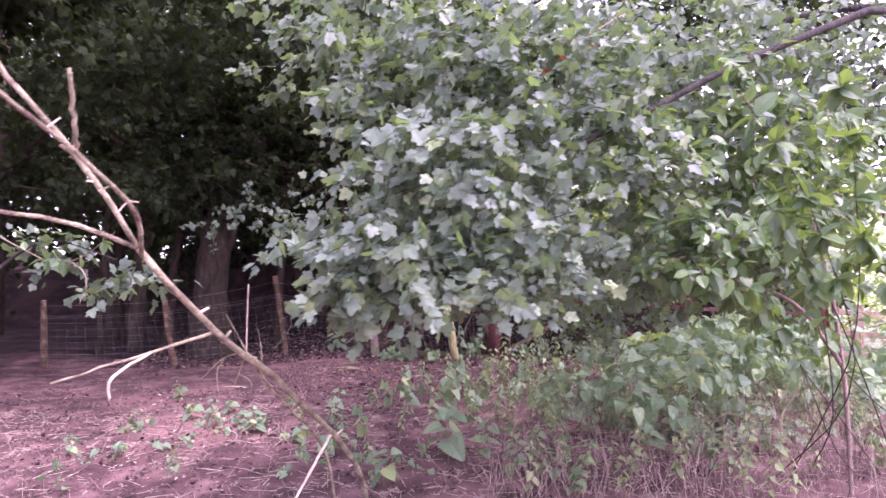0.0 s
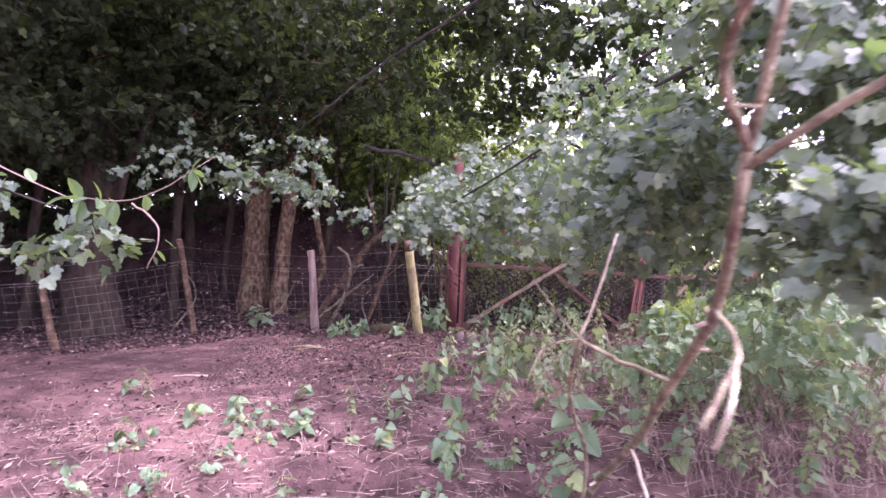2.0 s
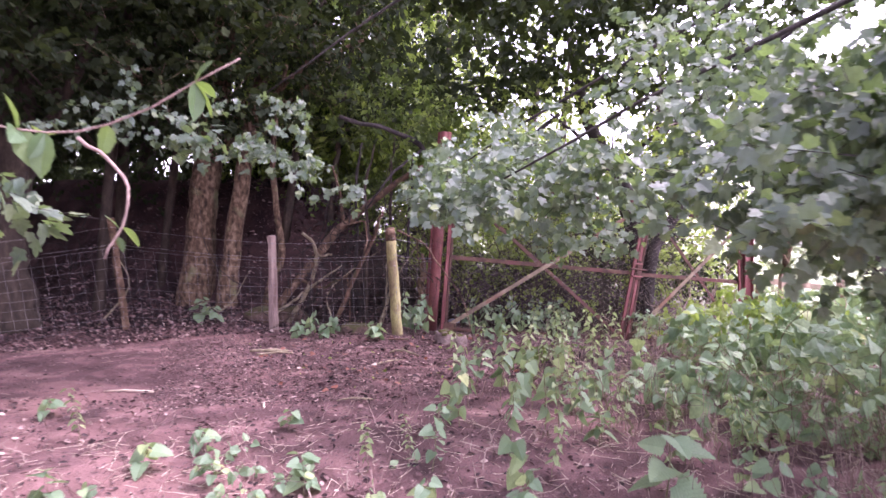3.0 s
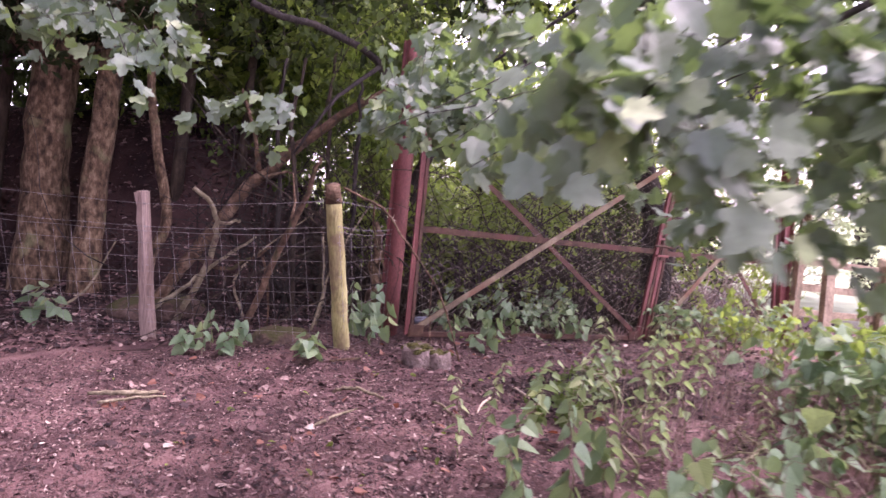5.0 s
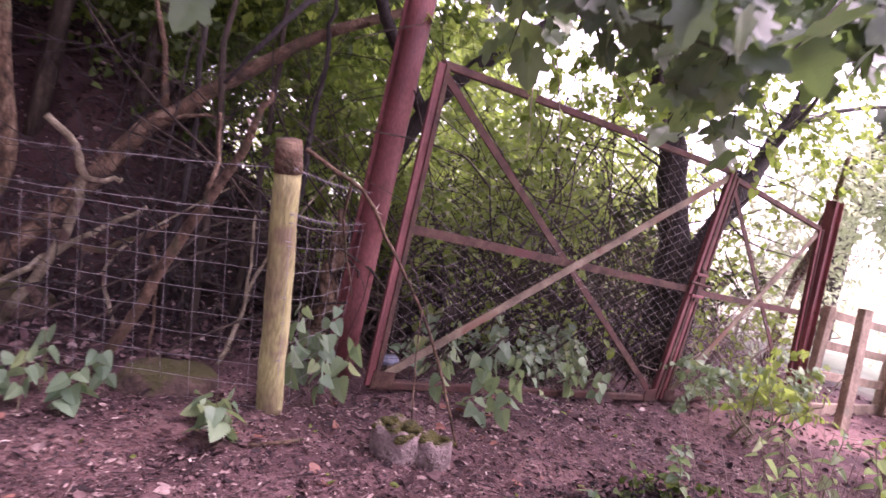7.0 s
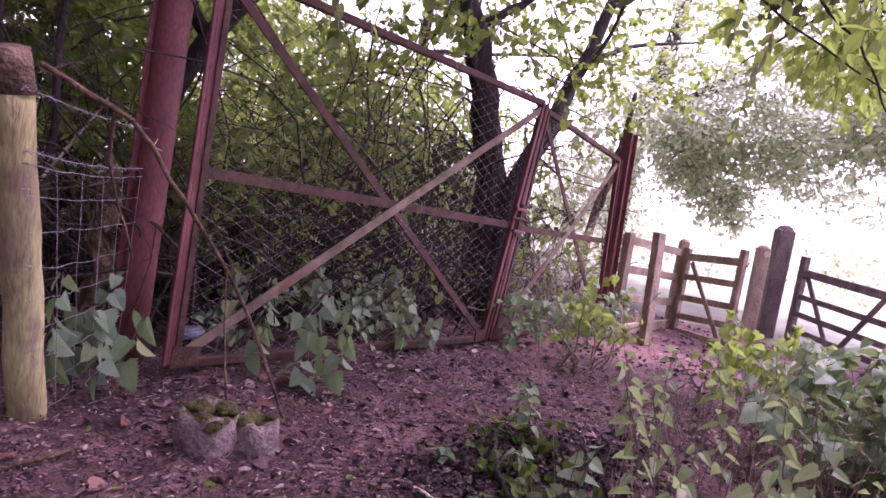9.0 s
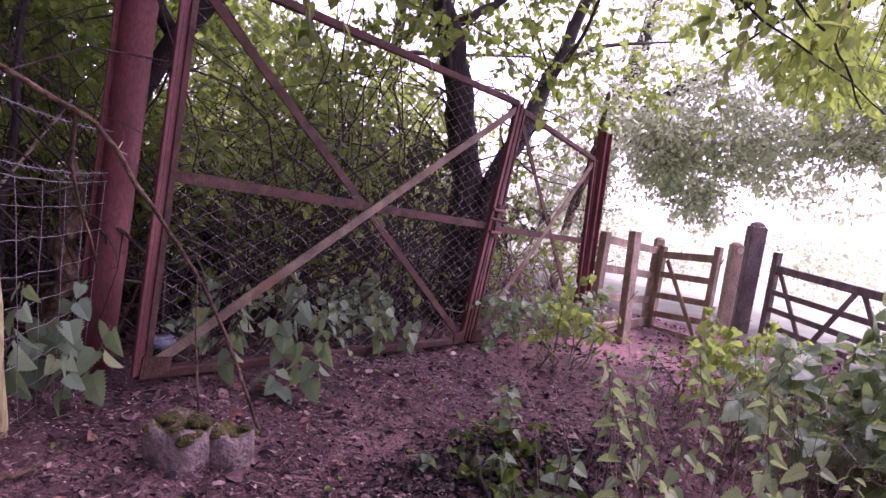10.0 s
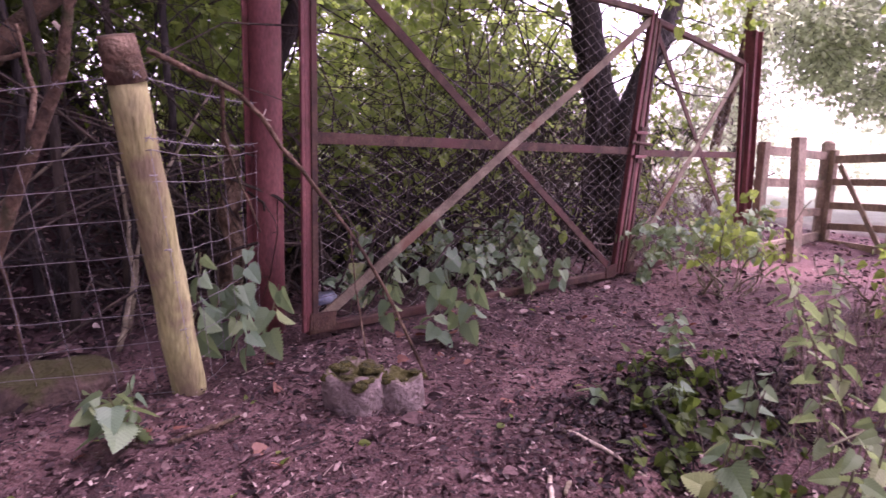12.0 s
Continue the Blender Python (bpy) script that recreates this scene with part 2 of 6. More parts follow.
OVATE = leaf_material("ovate_leaf", [(0.0, (0.06, 0.11, 0.06)), (0.5, (0.09, 0.16, 0.08)), (1.0, (0.15, 0.24, 0.1))], 0.33, 0.28)
# Haze and bright glow of the distance are paled into this leaf colour.
HAZE_LEAF = leaf_material("hazed_leaf", [(0.0, (0.14, 0.18, 0.1)), (0.6, (0.21, 0.26, 0.15)), (1.0, (0.3, 0.35, 0.21))], 0.45, 0.72, (0.62, 0.7, 0.46))
RED_LEAF = leaf_material("withered_leaf", [(0.0, (0.19, 0.075, 0.055)), (1.0, (0.32, 0.16, 0.12))], 0.6, 0.25, (0.4, 0.1, 0.03))


def veined(m, name):
    """The same leaf with side veins running from the midrib to the teeth."""
    m = m.copy()
    m.name = name
    n, l = m.node_tree.nodes, m.node_tree.links
    b = n["Principled BSDF"]
    old = b.inputs["Base Color"].links[0].from_socket
    tc, sep, ab, mad, wave, mix = n.new("ShaderNodeTexCoord"), n.new("ShaderNodeSeparateXYZ"), n.new("ShaderNodeMath"), n.new("ShaderNodeMath"), n.new("ShaderNodeMath"), n.new("ShaderNodeMix")
    ab.operation, mad.operation, wave.operation = "ABSOLUTE", "MULTIPLY_ADD", "PINGPONG"
    l.new(tc.outputs["Object"], sep.inputs[0]), l.new(sep.outputs[0], ab.inputs[0])
    l.new(ab.outputs[0], mad.inputs[0])
    mad.inputs[1].default_value = -0.75
    l.new(sep.outputs[1], mad.inputs[2]), l.new(mad.outputs[0], wave.inputs[0])
    wave.inputs[1].default_value = 0.055
    vein = ramp_nodes(n, l, wave.outputs[0], [(0.0, (0.86, 0.87, 0.84)), (0.02, (1.0, 1.0, 1.0)), (0.055, (1.08, 1.07, 1.08))])
    mix.data_type, mix.blend_type = "RGBA", "MULTIPLY"
    mix.inputs[0].default_value = 1
    l.new(old, mix.inputs[6]), l.new(vein.outputs[0], mix.inputs[7]), l.new(mix.outputs[2], b.inputs["Base Color"])
    bump = [q for q in n if q.type == "BUMP"][0]
    l.new(wave.outputs[0], bump.inputs["Height"])
    bump.inputs["Strength"].default_value, bump.inputs["Distance"].default_value = 0.2, 0.05
    return m


# Lit copy of the nettle leaf: backlight painted as a paler yellow-green.
NETTLE_LIT = veined(leaf_material("backlit_nettle_leaf", [(0.0, (0.13, 0.2, 0.1)), (0.5, (0.2, 0.28, 0.14)), (0.85, (0.27, 0.35, 0.18)), (1.0, (0.36, 0.41, 0.22))], 0.48, 0.4, (0.38, 0.52, 0.2)), "tall_nettle_blade")
NETTLE_BLADE = veined(NETTLE, "nettle_blade")
STEM = surface("green_stem", [(0.3, (0.12, 0.11, 0.06)), (0.7, (0.25, 0.22, 0.13))], 10, rough=0.7)


# ---------------------------------------------------------------- mesh helpers
rng = np.random.default_rng(7)


def fast_mesh(name, verts, faces, smooth=False):
    """A mesh from arrays; faces all have the same number of corners."""
    verts, faces = np.asarray(verts, np.float32), np.asarray(faces, np.int32)
    me = bpy.data.meshes.new(name)
    k = faces.shape[1]
    me.vertices.add(len(verts)), me.loops.add(faces.size), me.polygons.add(len(faces))
    me.vertices.foreach_set("co", verts.ravel())
    me.loops.foreach_set("vertex_index", faces.ravel())
    me.polygons.foreach_set("loop_start", np.arange(0, faces.size, k, dtype=np.int32))
    me.polygons.foreach_set("use_smooth", np.full(len(faces), smooth))
    me.update(calc_edges=True)
    return me


def part(name, geo, material, parent=None, label="", smooth=False):
    """One mesh object from (verts, faces), under a thing or a part, in the world's place."""
    me = geo if isinstance(geo, bpy.types.Mesh) else fast_mesh(name, *geo, smooth=smooth)
    if material and not me.materials:
        me.materials.append(material)
    ob = new(name, me)
    if parent:
        ob.parent = parent
        ob.matrix_parent_inverse = Matrix.Translation(-Vector(parent.matrix_basis.translation)) if parent.parent is None else Matrix()
    if label:
        ob["label"] = label
    return ob


def thing(name, at, label, category, group="", kind=""):
    ob = new(name)
    ob.matrix_basis = Matrix.Translation(at)
    return tagged(ob, label, category, group, kind)


def join(geos):
    vs, fs, o = [], [], 0
    for v, f in geos:
        vs.append(np.asarray(v, float)), fs.append(np.asarray(f) + o)
        o += len(v)
    return np.concatenate(vs), np.concatenate(fs)


def curve_points(pts, n, wob=0.0, seed=0):
    """A smooth line through the points, with a little unevenness."""
    p = np.array(pts, float)
    if len(p) == 2:
        q = p[0] + (p[1] - p[0]) * np.linspace(0, 1, n)[:, None]
    else:
        e = np.vstack([2 * p[0] - p[1], p, 2 * p[-1] - p[-2]])
        u = np.linspace(0, len(p) - 1 - 1e-6, n)
        i = u.astype(int)
        f = (u - i)[:, None]
        a, b, c, d = e[i], e[i + 1], e[i + 2], e[i + 3]
        q = 0.5 * (2 * b + (c - a) * f + (2 * a - 5 * b + 4 * c - d) * f**2 + (3 * b - a - 3 * c + d) * f**3)
    if wob:
        r = np.random.default_rng(seed)
        w = r.normal(0, wob, (n, 3))
        w[0] = w[-1] = 0
        q = q + w
    return q


def tube(pts, radii, sides=8, rough=0.0, seed=0):
    """A tapered round bar along the points, closed at both ends with a small fan of quads folded onto the centre."""
    p = np.asarray(pts, float)
    k = len(p)
    rad = np.interp(np.linspace(0, 1, k), np.linspace(0, 1, len(radii)), radii) if np.ndim(radii) else np.full(k, float(radii))
    d = np.gradient(p, axis=0)
    d /= np.linalg.norm(d, axis=1)[:, None] + 1e-9
    ref = np.array([0, 0, 1.0]) if abs(d[0][2]) < 0.9 else np.array([1.0, 0, 0])
    r = np.random.default_rng(seed)
    verts, u = [], np.cross(d[0], ref)
    a = np.arange(sides) * 2 * np.pi / sides
    lumps = 1 + rough * r.normal(0, 1, sides)
    for i in range(k):
        u = u - d[i] * (u @ d[i])
        u /= np.linalg.norm(u) + 1e-9
        v = np.cross(d[i], u)
        w = rad[i] * lumps * (1 + rough * 0.6 * r.normal(0, 1, sides))
        verts.append(p[i] + (np.cos(a) * w)[:, None] * u + (np.sin(a) * w)[:, None] * v)
    s = np.arange(sides)
    rows = [np.stack([i * sides + s, i * sides + (s + 1) % sides, (i + 1) * sides + (s + 1) % sides, (i + 1) * sides + s], 1) for i in range(k - 1)]
    verts = np.concatenate(verts)
    for end in (0, k - 1):
        c = len(verts)
        verts = np.vstack([verts, verts[end * sides:(end + 1) * sides].mean(0)])
        b = end * sides
        m = np.arange(0, sides - 1, 2)
        cap = np.stack([b + (m + 2) % sides, b + m + 1, b + m, np.full(len(m), c)], 1)
        rows.append(cap if end == 0 else cap[:, ::-1])
    return verts, np.concatenate(rows)


def beam(a, b, w, h, side=(0, 1, 0), bevel=0.12, bend=0.0):
    """A sawn bar from a to b, w across side and h across the third way, with broken edges."""
    a, b, side = np.array(a, float), np.array(b, float), np.array(side, float)
    d = (b - a) / np.linalg.norm(b - a)
    u = side - d * (side @ d)
    u /= np.linalg.norm(u)
    v = np.cross(d, u)
    c = bevel * min(w, h)
    x, y = w / 2, h / 2
    ring = [(x, -y + c), (x, y - c), (x - c, y), (-x + c, y), (-x, y - c), (-x, -y + c), (-x + c, -y), (x - c, -y)]
    verts, k = [], 5 if bend else 2
    for i in range(k):
        f = i / (k - 1)
        o = a + (b - a) * f + v * bend * 4 * f * (1 - f)
        verts += [o + u * p + v * q for p, q in ring]
    faces = [(i * 8 + j, i * 8 + (j + 1) % 8, (i + 1) * 8 + (j + 1) % 8, (i + 1) * 8 + j) for i in range(k - 1) for j in range(8)]
    e = (k - 1) * 8
    for o, flip in ((0, True), (e, False)):
        for q in ((0, 1, 2, 3), (0, 3, 4, 7), (4, 5, 6, 7)):
            q = [o + j for j in q]
            faces.append(q[::-1] if flip else q)
    return np.array(verts), np.array(faces)


# ---------------------------------------------------------------- leaves
def outline(points, dip=0.12, curl=0.1):
    """A leaf blade as a fan from a point on its midrib; y runs along it, 1 long."""
    p = np.array(points, float)
    full = np.vstack([p, (p * [-1, 1])[::-1][1:-1]]) if p[0][0] == 0 and p[-1][0] == 0 else p
    z = dip * np.abs(full[:, 0]) - curl * full[:, 1] ** 2
    verts = np.vstack([np.c_[full, z], [0, 0.38, -curl * 0.15]])
    k = len(full)
    return verts, np.array([(i, (i + 1) % k, k) for i in range(k)])


MAPLE_SHAPE = outline([(0, 0.04), (0.22, 0), (0.42, 0.12), (0.36, 0.28), (0.52, 0.46), (0.46, 0.6), (0.27, 0.56), (0.2, 0.82), (0, 1)])
OVATE_SHAPE = outline([(0, 0), (0.2, 0.16), (0.29, 0.45), (0.19, 0.78), (0, 1)], 0.25, 0.18)
TEETH = [(0, 0.06), (0.2, 0.0)] + [((0.47 * math.sin(math.pi * (0.16 + 0.84 * f) ** 0.62) ** 0.8) * (1.1 if k % 2 else 0.82), f + (0.0 if k % 2 else 0.012)) for k, f in enumerate([0.05 + 0.052 * q for q in range(18)])] + [(0, 1)]
NETTLE_SHAPE = outline(TEETH, 0.22, 0.2)
NETTLE_LONG = (NETTLE_SHAPE[0] * [0.66, 1, 0.8], NETTLE_SHAPE[1])
HEART_SHAPE = outline([(0, 0.08), (0.18, 0), (0.36, 0.1), (0.4, 0.32), (0.28, 0.66), (0, 1)], 0.2, 0.2)
SMALL_SHAPE = (np.array([(0, 0, 0), (0.3, 0.45, 0.05), (0, 1, -0.08), (-0.3, 0.45, 0.05)]), np.array([(0, 1, 2), (0, 2, 3)]))


def leaves(shape, at, way, up, size):
    """Many leaves at once: at, way and up are (n, 3), size is (n,)."""
    v, f = shape
    way = way / (np.linalg.norm(way, axis=1)[:, None] + 1e-9)
    side = np.cross(way, up)
    side /= np.linalg.norm(side, axis=1)[:, None] + 1e-9
    nor = np.cross(side, way)
    p = at[:, None] + size[:, None, None] * (v[None, :, :1] * side[:, None] + v[None, :, 1:2] * way[:, None] + v[None, :, 2:] * nor[:, None])
    t = f[None] + (np.arange(len(at)) * len(v))[:, None, None]
    return p.reshape(-1, 3), t.reshape(-1, 3)


def spray(r, clumps, size, per=11, flat=0.45, droop=0.35, spread=2.6, tilt=0.45, face=(0, 0, 1)):
    """Leaf places for clumps (x, y, z, rx, ry, rz, count): small fans of leaves on twigs, layered and drooping. Also gives the twigs' lines."""
    at, way, up, big, twigs = [], [], [], [], []
    for x, y, z, rx, ry, rz, count in clumps:
        fans = max(1, int(count / per))
        d = r.normal(0, 1, (fans, 3))
        d /= np.linalg.norm(d, axis=1)[:, None]
        c = np.array([x, y, z]) + d * np.array([rx, ry, rz]) * (r.random(fans) ** 0.45)[:, None]
        out = d * [1, 1, 0.3] + r.normal(0, 0.5, (fans, 3)) + [0, 0, -droop]
        out /= np.linalg.norm(out, axis=1)[:, None]
        reach = size * spread * r.uniform(0.6, 1.3, fans)
        twigs.append(np.stack([c - out * reach[:, None] * 0.8, c + out * reach[:, None] * 0.9], 1))
        u = r.random((fans, per))
        base = c[:, None] + out[:, None] * (reach[:, None] * (u * 1.8 - 0.8))[..., None] + r.normal(0, size * 0.35, (fans, per, 3)) * [1, 1, flat]
        w = out[:, None] * 0.6 + r.normal(0, 0.75, (fans, per, 3)) + [0, 0, -droop]
        n_ = np.array(face, float) + r.normal(0, tilt, (fans, per, 3))
        at.append(base.reshape(-1, 3)), way.append(w.reshape(-1, 3)), up.append(n_.reshape(-1, 3))
        big.append(size * r.uniform(0.55, 1.25, fans * per))
    return np.concatenate(at), np.concatenate(way), np.concatenate(up), np.concatenate(big), np.concatenate(twigs)


WAY = np.array([(0.0, -1.5), (-1.2, -1.1), (-2.1, 0.0), (-2.4, 1.0), (-2.2, 2.4), (-1.7, 3.7), (-1.45, 5.0), (-1.15, 6.1), (-0.7, 6.85)])


def off_path(at, clear=0.85):
    """True where a leaf is clear of the trodden way, up to head height."""
    d = np.full(len(at), 9.0)
    for a, b in zip(WAY[:-1], WAY[1:]):
        u = np.clip(((at[:, :2] - a) @ (b - a)) / ((b - a) @ (b - a)), 0, 1)
        d = np.minimum(d, np.linalg.norm(at[:, :2] - a - u[:, None] * (b - a), axis=1))
    return (d > clear) | (at[:, 2] > 2.6) | (at[:, 2] < 0.7)


def twig_mesh(lines, radius):
    """Thin three-sided twigs."""
    a, b = lines[:, 0], lines[:, 1]
    d = b - a
    u = np.cross(d, [0.3, 0.2, 1.0])
    u /= np.linalg.norm(u, axis=1)[:, None] + 1e-9
    w = np.cross(d, u)
    w /= np.linalg.norm(w, axis=1)[:, None] + 1e-9
    ring = [u, -0.5 * u + 0.87 * w, -0.5 * u - 0.87 * w]
    verts = np.stack([a + radius * k for k in ring] + [b + 0.5 * radius * k for k in ring], 1)
    f = np.array([(0, 1, 4, 3), (1, 2, 5, 4), (2, 0, 3, 5)])
    return verts.reshape(-1, 3), (f[None] + (np.arange(len(a)) * 6)[:, None, None]).reshape(-1, 4)


def crown(owner, clumps, shape, size, material, bark, seed, twig=0.004, clear=0.85, **how):
    r = np.random.default_rng(seed)
    at, way, up, big, lines = spray(r, clumps, size, **how)
    k = off_path(at, clear)
    at, way, up, big = at[k], way[k], up[k], big[k]
    lines = lines[off_path(lines[:, 0], clear) & off_path(lines[:, 1], clear)]
    c = part("crown", leaves(shape, at, way, up, big), material, owner)
    tagged(part("twig", twig_mesh(lines, twig), bark, c), kind="stuff")
    return c


def tree(name, label, trunk, radii, limbs, clumps, shape, size, leaf, bark, seed, sides=12, twig=0.005, category="tree", **how):
    """trunk: points upwards; limbs: (points, thick, thin)."""
    t = thing(name, trunk[0], label, category)
    part("trunk", tube(curve_points(trunk, 22, radii[0] * 0.06, seed), radii, sides, 0.05, seed), bark, t, smooth=True)
    for i, (pts, a, b) in enumerate(limbs):
        part("limb", tube(curve_points(pts, 12, a * 0.25, seed + i), (a, b), 7, 0.05, seed + i), bark, t, smooth=True)
    if clumps:
        crown(t, clumps, shape, size, leaf, bark, seed + 50, twig, **how)
    return t


# ---------------------------------------------------------------- ground
HEIGHTS = [(-1.2, 5.2, 0.06), (0.4, 9.5, 0.05), (-1.0, 10.6, -0.1), (-3.0, 12.0, -0.3), (1.1, 9.8, 0.02), (4.2, 9.8, -0.2), (7.0, 9.2, -0.4), (9.6, 8.6, -0.42),
           (0.8, 8.9, 0.0), (0, -1.5, 0.08), (-2, 0, 0.08), (3, 4, 0.08), (5, 6.5, -0.2), (2, 7.6, -0.02), (-6, 6, -0.05), (-4.7, 11.2, -0.28), (16, 8, -0.5), (4, 13, -0.3), (-2.0, 13.0, 0.06), (-1.6, 12.4, 0.08)]
HP = np.array(HEIGHTS)


def ground_z(x, y):
    x, y = np.asarray(x, float), np.asarray(y, float)
    w = 1 / (((x[..., None] - HP[:, 0]) ** 2 + (y[..., None] - HP[:, 1]) ** 2) + 0.6) ** 1.5
    z = (w * HP[:, 2]).sum(-1) / w.sum(-1)
    foot_y = 11.3 + 0.8 * np.clip(-0.2 - x, 0, 9) + 0.35 * np.clip(x - 0.6, 0, 3)
    rise = np.clip((y - foot_y) / 2.7, 0, 1)
    bank = rise * rise * (3 - 2 * rise) * np.clip((3.0 - x) / 2.6, 0, 1) * np.clip((30 - y) / 8, 0, 1)
    return z + 2.25 * bank + 0.018 * np.sin(2.3 * x + 1.1 * y) * np.cos(1.7 * y - 0.6 * x) + 0.01 * np.sin(7.1 * x) * np.sin(6.3 * y)


gx = np.concatenate([-np.geomspace(400, 9, 22), np.arange(-8.5, 12.6, 0.12), np.geomspace(13, 400, 24)])
gy = np.concatenate([-np.geomspace(400, 5, 22), np.arange(-4.5, 17, 0.12), np.geomspace(17.4, 400, 22)])
X, Y = np.meshgrid(gx, gy)
Z = ground_z(X, Y)
near = (X > -8.5) & (X < 12.6) & (Y > -4.5) & (Y < 17)
Z = Z + np.where(near, rng.normal(0, 0.008, X.shape), 0)
nx, ny = len(gx), len(gy)
q = (np.arange(ny - 1)[:, None] * nx + np.arange(nx - 1)[None]).ravel()
tagged(part("ground", (np.stack([X, Y, Z], -1).reshape(-1, 3), np.stack([q, q + 1, q + nx + 1, q + nx], 1)), SOIL, smooth=True), "trodden brown earth with leaf litter and bark chips", "ground", kind="structure")


def gpt(x, y, dz=0.0):
    return (x, y, float(ground_z(x, y)) + dz)


# ---------------------------------------------------------------- red steel gates and their posts
def steel_post(name, a, b, r, label):
    t = thing(name, a, label, "post")
    part("shaft", tube(curve_points([a, b], 6), (r, r), 20), RED_STEEL, t, smooth=True)
    v, f = tube(curve_points([a, (a[0], a[1], a[2] + 0.05)], 2), (r * 1.25, r * 1.2), 16)
    part("footing", (v, f), RUST, t)
    part("hinge_strap", beam((a[0] - 0.075, a[1] + 0.05, a[2]), (b[0] - 0.075, b[1] + 0.05, b[2]), 0.012, 0.05, (0, 1, 0)), RED_STEEL, t)
    return t


steel_post("gate_post", gpt(1.06, 10.05, -0.05), (1.16, 10.05, 2.85), 0.082, "thick round steel post in faded red oxide paint")
rp = thing("gate_post", gpt(6.86, 9.75, -0.1), "upright red-painted steel channel post at the gate's far end", "post")
foot, head = gpt(6.86, 9.75, -0.1), (6.67, 9.75, 2.07)
part("web", beam(foot, head, 0.02, 0.17, (0, 1, 0)), RED_STEEL, rp)
for o in (-0.09, 0.09):
    part("flange", beam((foot[0] + o, foot[1], foot[2]), (head[0] + o, head[1], head[2]), 0.11, 0.016, (0, 1, 0)), RED_STEEL, rp)


def chain_link(corners, pitch=0.077, r=0.0011, seed=0):
    """Woven wire over the four-cornered field (bottom left, bottom right, top right, top left)."""
    bl, br, tr, tl = (np.array(c, float) for c in corners)
    rr = np.random.default_rng(seed)
    width, height = np.linalg.norm(br - bl), np.linalg.norm(tl - bl)
    nu, nv = int(width / pitch), int(height / pitch * 2)
    lines = []
    v = np.linspace(0, 1, nv)
    for i in range(nu):
        zig = (i + 0.5 + 0.5 * np.where((np.arange(nv) + i) % 2 == 0, 1, -1) + rr.normal(0, 0.03, nv)) / nu
        p = (bl * (1 - zig[:, None]) + br * zig[:, None]) * (1 - v[:, None]) + (tl * (1 - zig[:, None]) + tr * zig[:, None]) * v[:, None]
        p[:, 1] += 0.02 * np.sin(3.1 * zig * width) * np.sin(np.pi * v) + np.where(np.arange(nv) % 2 == 0, 0.003, -0.003)
        lines.append(np.stack([p[:-1], p[1:]], 1))
    v_, f_ = twig_mesh(np.concatenate(lines), r)
    return v_, f_


def gate_leaf(label, bl, br, tr, tl, ml, mr, wire_seed):
    g = thing("steel_gate", bl, label, "gate", "pair of steel gates")
    for a, m_, b in ((bl, ml, tl), (br, mr, tr)):
        s = part("stile", beam(a, b, 0.05, 0.045, (0, 1, 0)), RED_STEEL, g)
        part("stile_edge", beam((a[0] + 0.03, a[1] - 0.03, a[2]), (b[0] + 0.03, b[1] - 0.03, b[2]), 0.012, 0.035, (0, 1, 0)), RUST, s)
        part("stile_edge", beam((a[0] - 0.032, a[1] - 0.02, a[2]), (b[0] - 0.032, b[1] - 0.02, b[2]), 0.02, 0.02, (0, 1, 0)), RED_STEEL, s)
    part("top_rail", beam(tl, tr, 0.045, 0.05, (0, 1, 0)), RUST, g)
    part("middle_rail", beam((ml[0], ml[1] + 0.01, ml[2]), (mr[0], mr[1] + 0.01, mr[2]), 0.012, 0.06, (0, 1, 0)), RUST, g)
    part("bottom_rail", beam(bl, br, 0.05, 0.05, (0, 1, 0)), RUST, g)
    part("brace", beam((bl[0] + 0.1, bl[1] - 0.012, bl[2] + 0.06), (tr[0] - 0.04, tr[1] - 0.012, tr[2] - 0.06), 0.012, 0.06, (0, 1, 0)), WORN_STEEL, g, "worn tan-brown steel angle")
    part("brace", beam((tl[0] + 0.04, tl[1] + 0.026, tl[2] - 0.04), (br[0] - 0.06, br[1] + 0.026, br[2] + 0.08), 0.012, 0.055, (0, 1, 0)), RUST, g)
    for c in (bl, br):
        d = 0.16 if c is bl else -0.16
        part("corner_plate", beam((c[0], c[1] - 0.03, c[2] + 0.05), (c[0] + d, c[1] - 0.03, c[2] + 0.03), 0.008, 0.1, (0, 1, 0)), RUST, g)
    tagged(part("chain_link", chain_link([(p[0], p[1] + 0.035, p[2]) for p in (bl, br, tr, tl)], seed=wire_seed), LINK, g, "dull grey chain-link wire"), kind="stuff")
    return g


GY = 9.78
gate_leaf("sagging red-rusted steel gate with crossed braces and chain-link", (1.13, GY, 0.07), (4.17, GY, -0.13), (4.56, GY, 2.03), (1.2, GY, 2.1), (1.16, GY, 1.08), (4.4, GY, 0.9), 1)
latch = thing("gate_latch", (4.42, GY - 0.05, 0.95), "rusty iron slide latch on the gate's leaning stile", "latch")
part("bolt", tube([(4.26, GY - 0.05, 0.98), (4.6, GY - 0.05, 0.95)], 0.013, 8), RUST, latch)
part("plate", beam((4.42, GY - 0.045, 0.8), (4.46, GY - 0.045, 1.1), 0.01, 0.09, (0, 1, 0)), RUST, latch)
for z in (0.86, 1.06):
    part("staple", beam((4.31, GY - 0.05, z), (4.5, GY - 0.05, z - 0.01), 0.03, 0.025, (0, 1, 0)), RED_STEEL, latch)
gate_leaf("far leaf of the rusty steel gate, seen through leaves", (4.3, GY, -0.14), (6.74, GY, -0.2), (6.52, GY, 1.74), (4.62, GY, 1.98), (4.5, GY, 0.88), (6.66, GY, 0.78), 2)


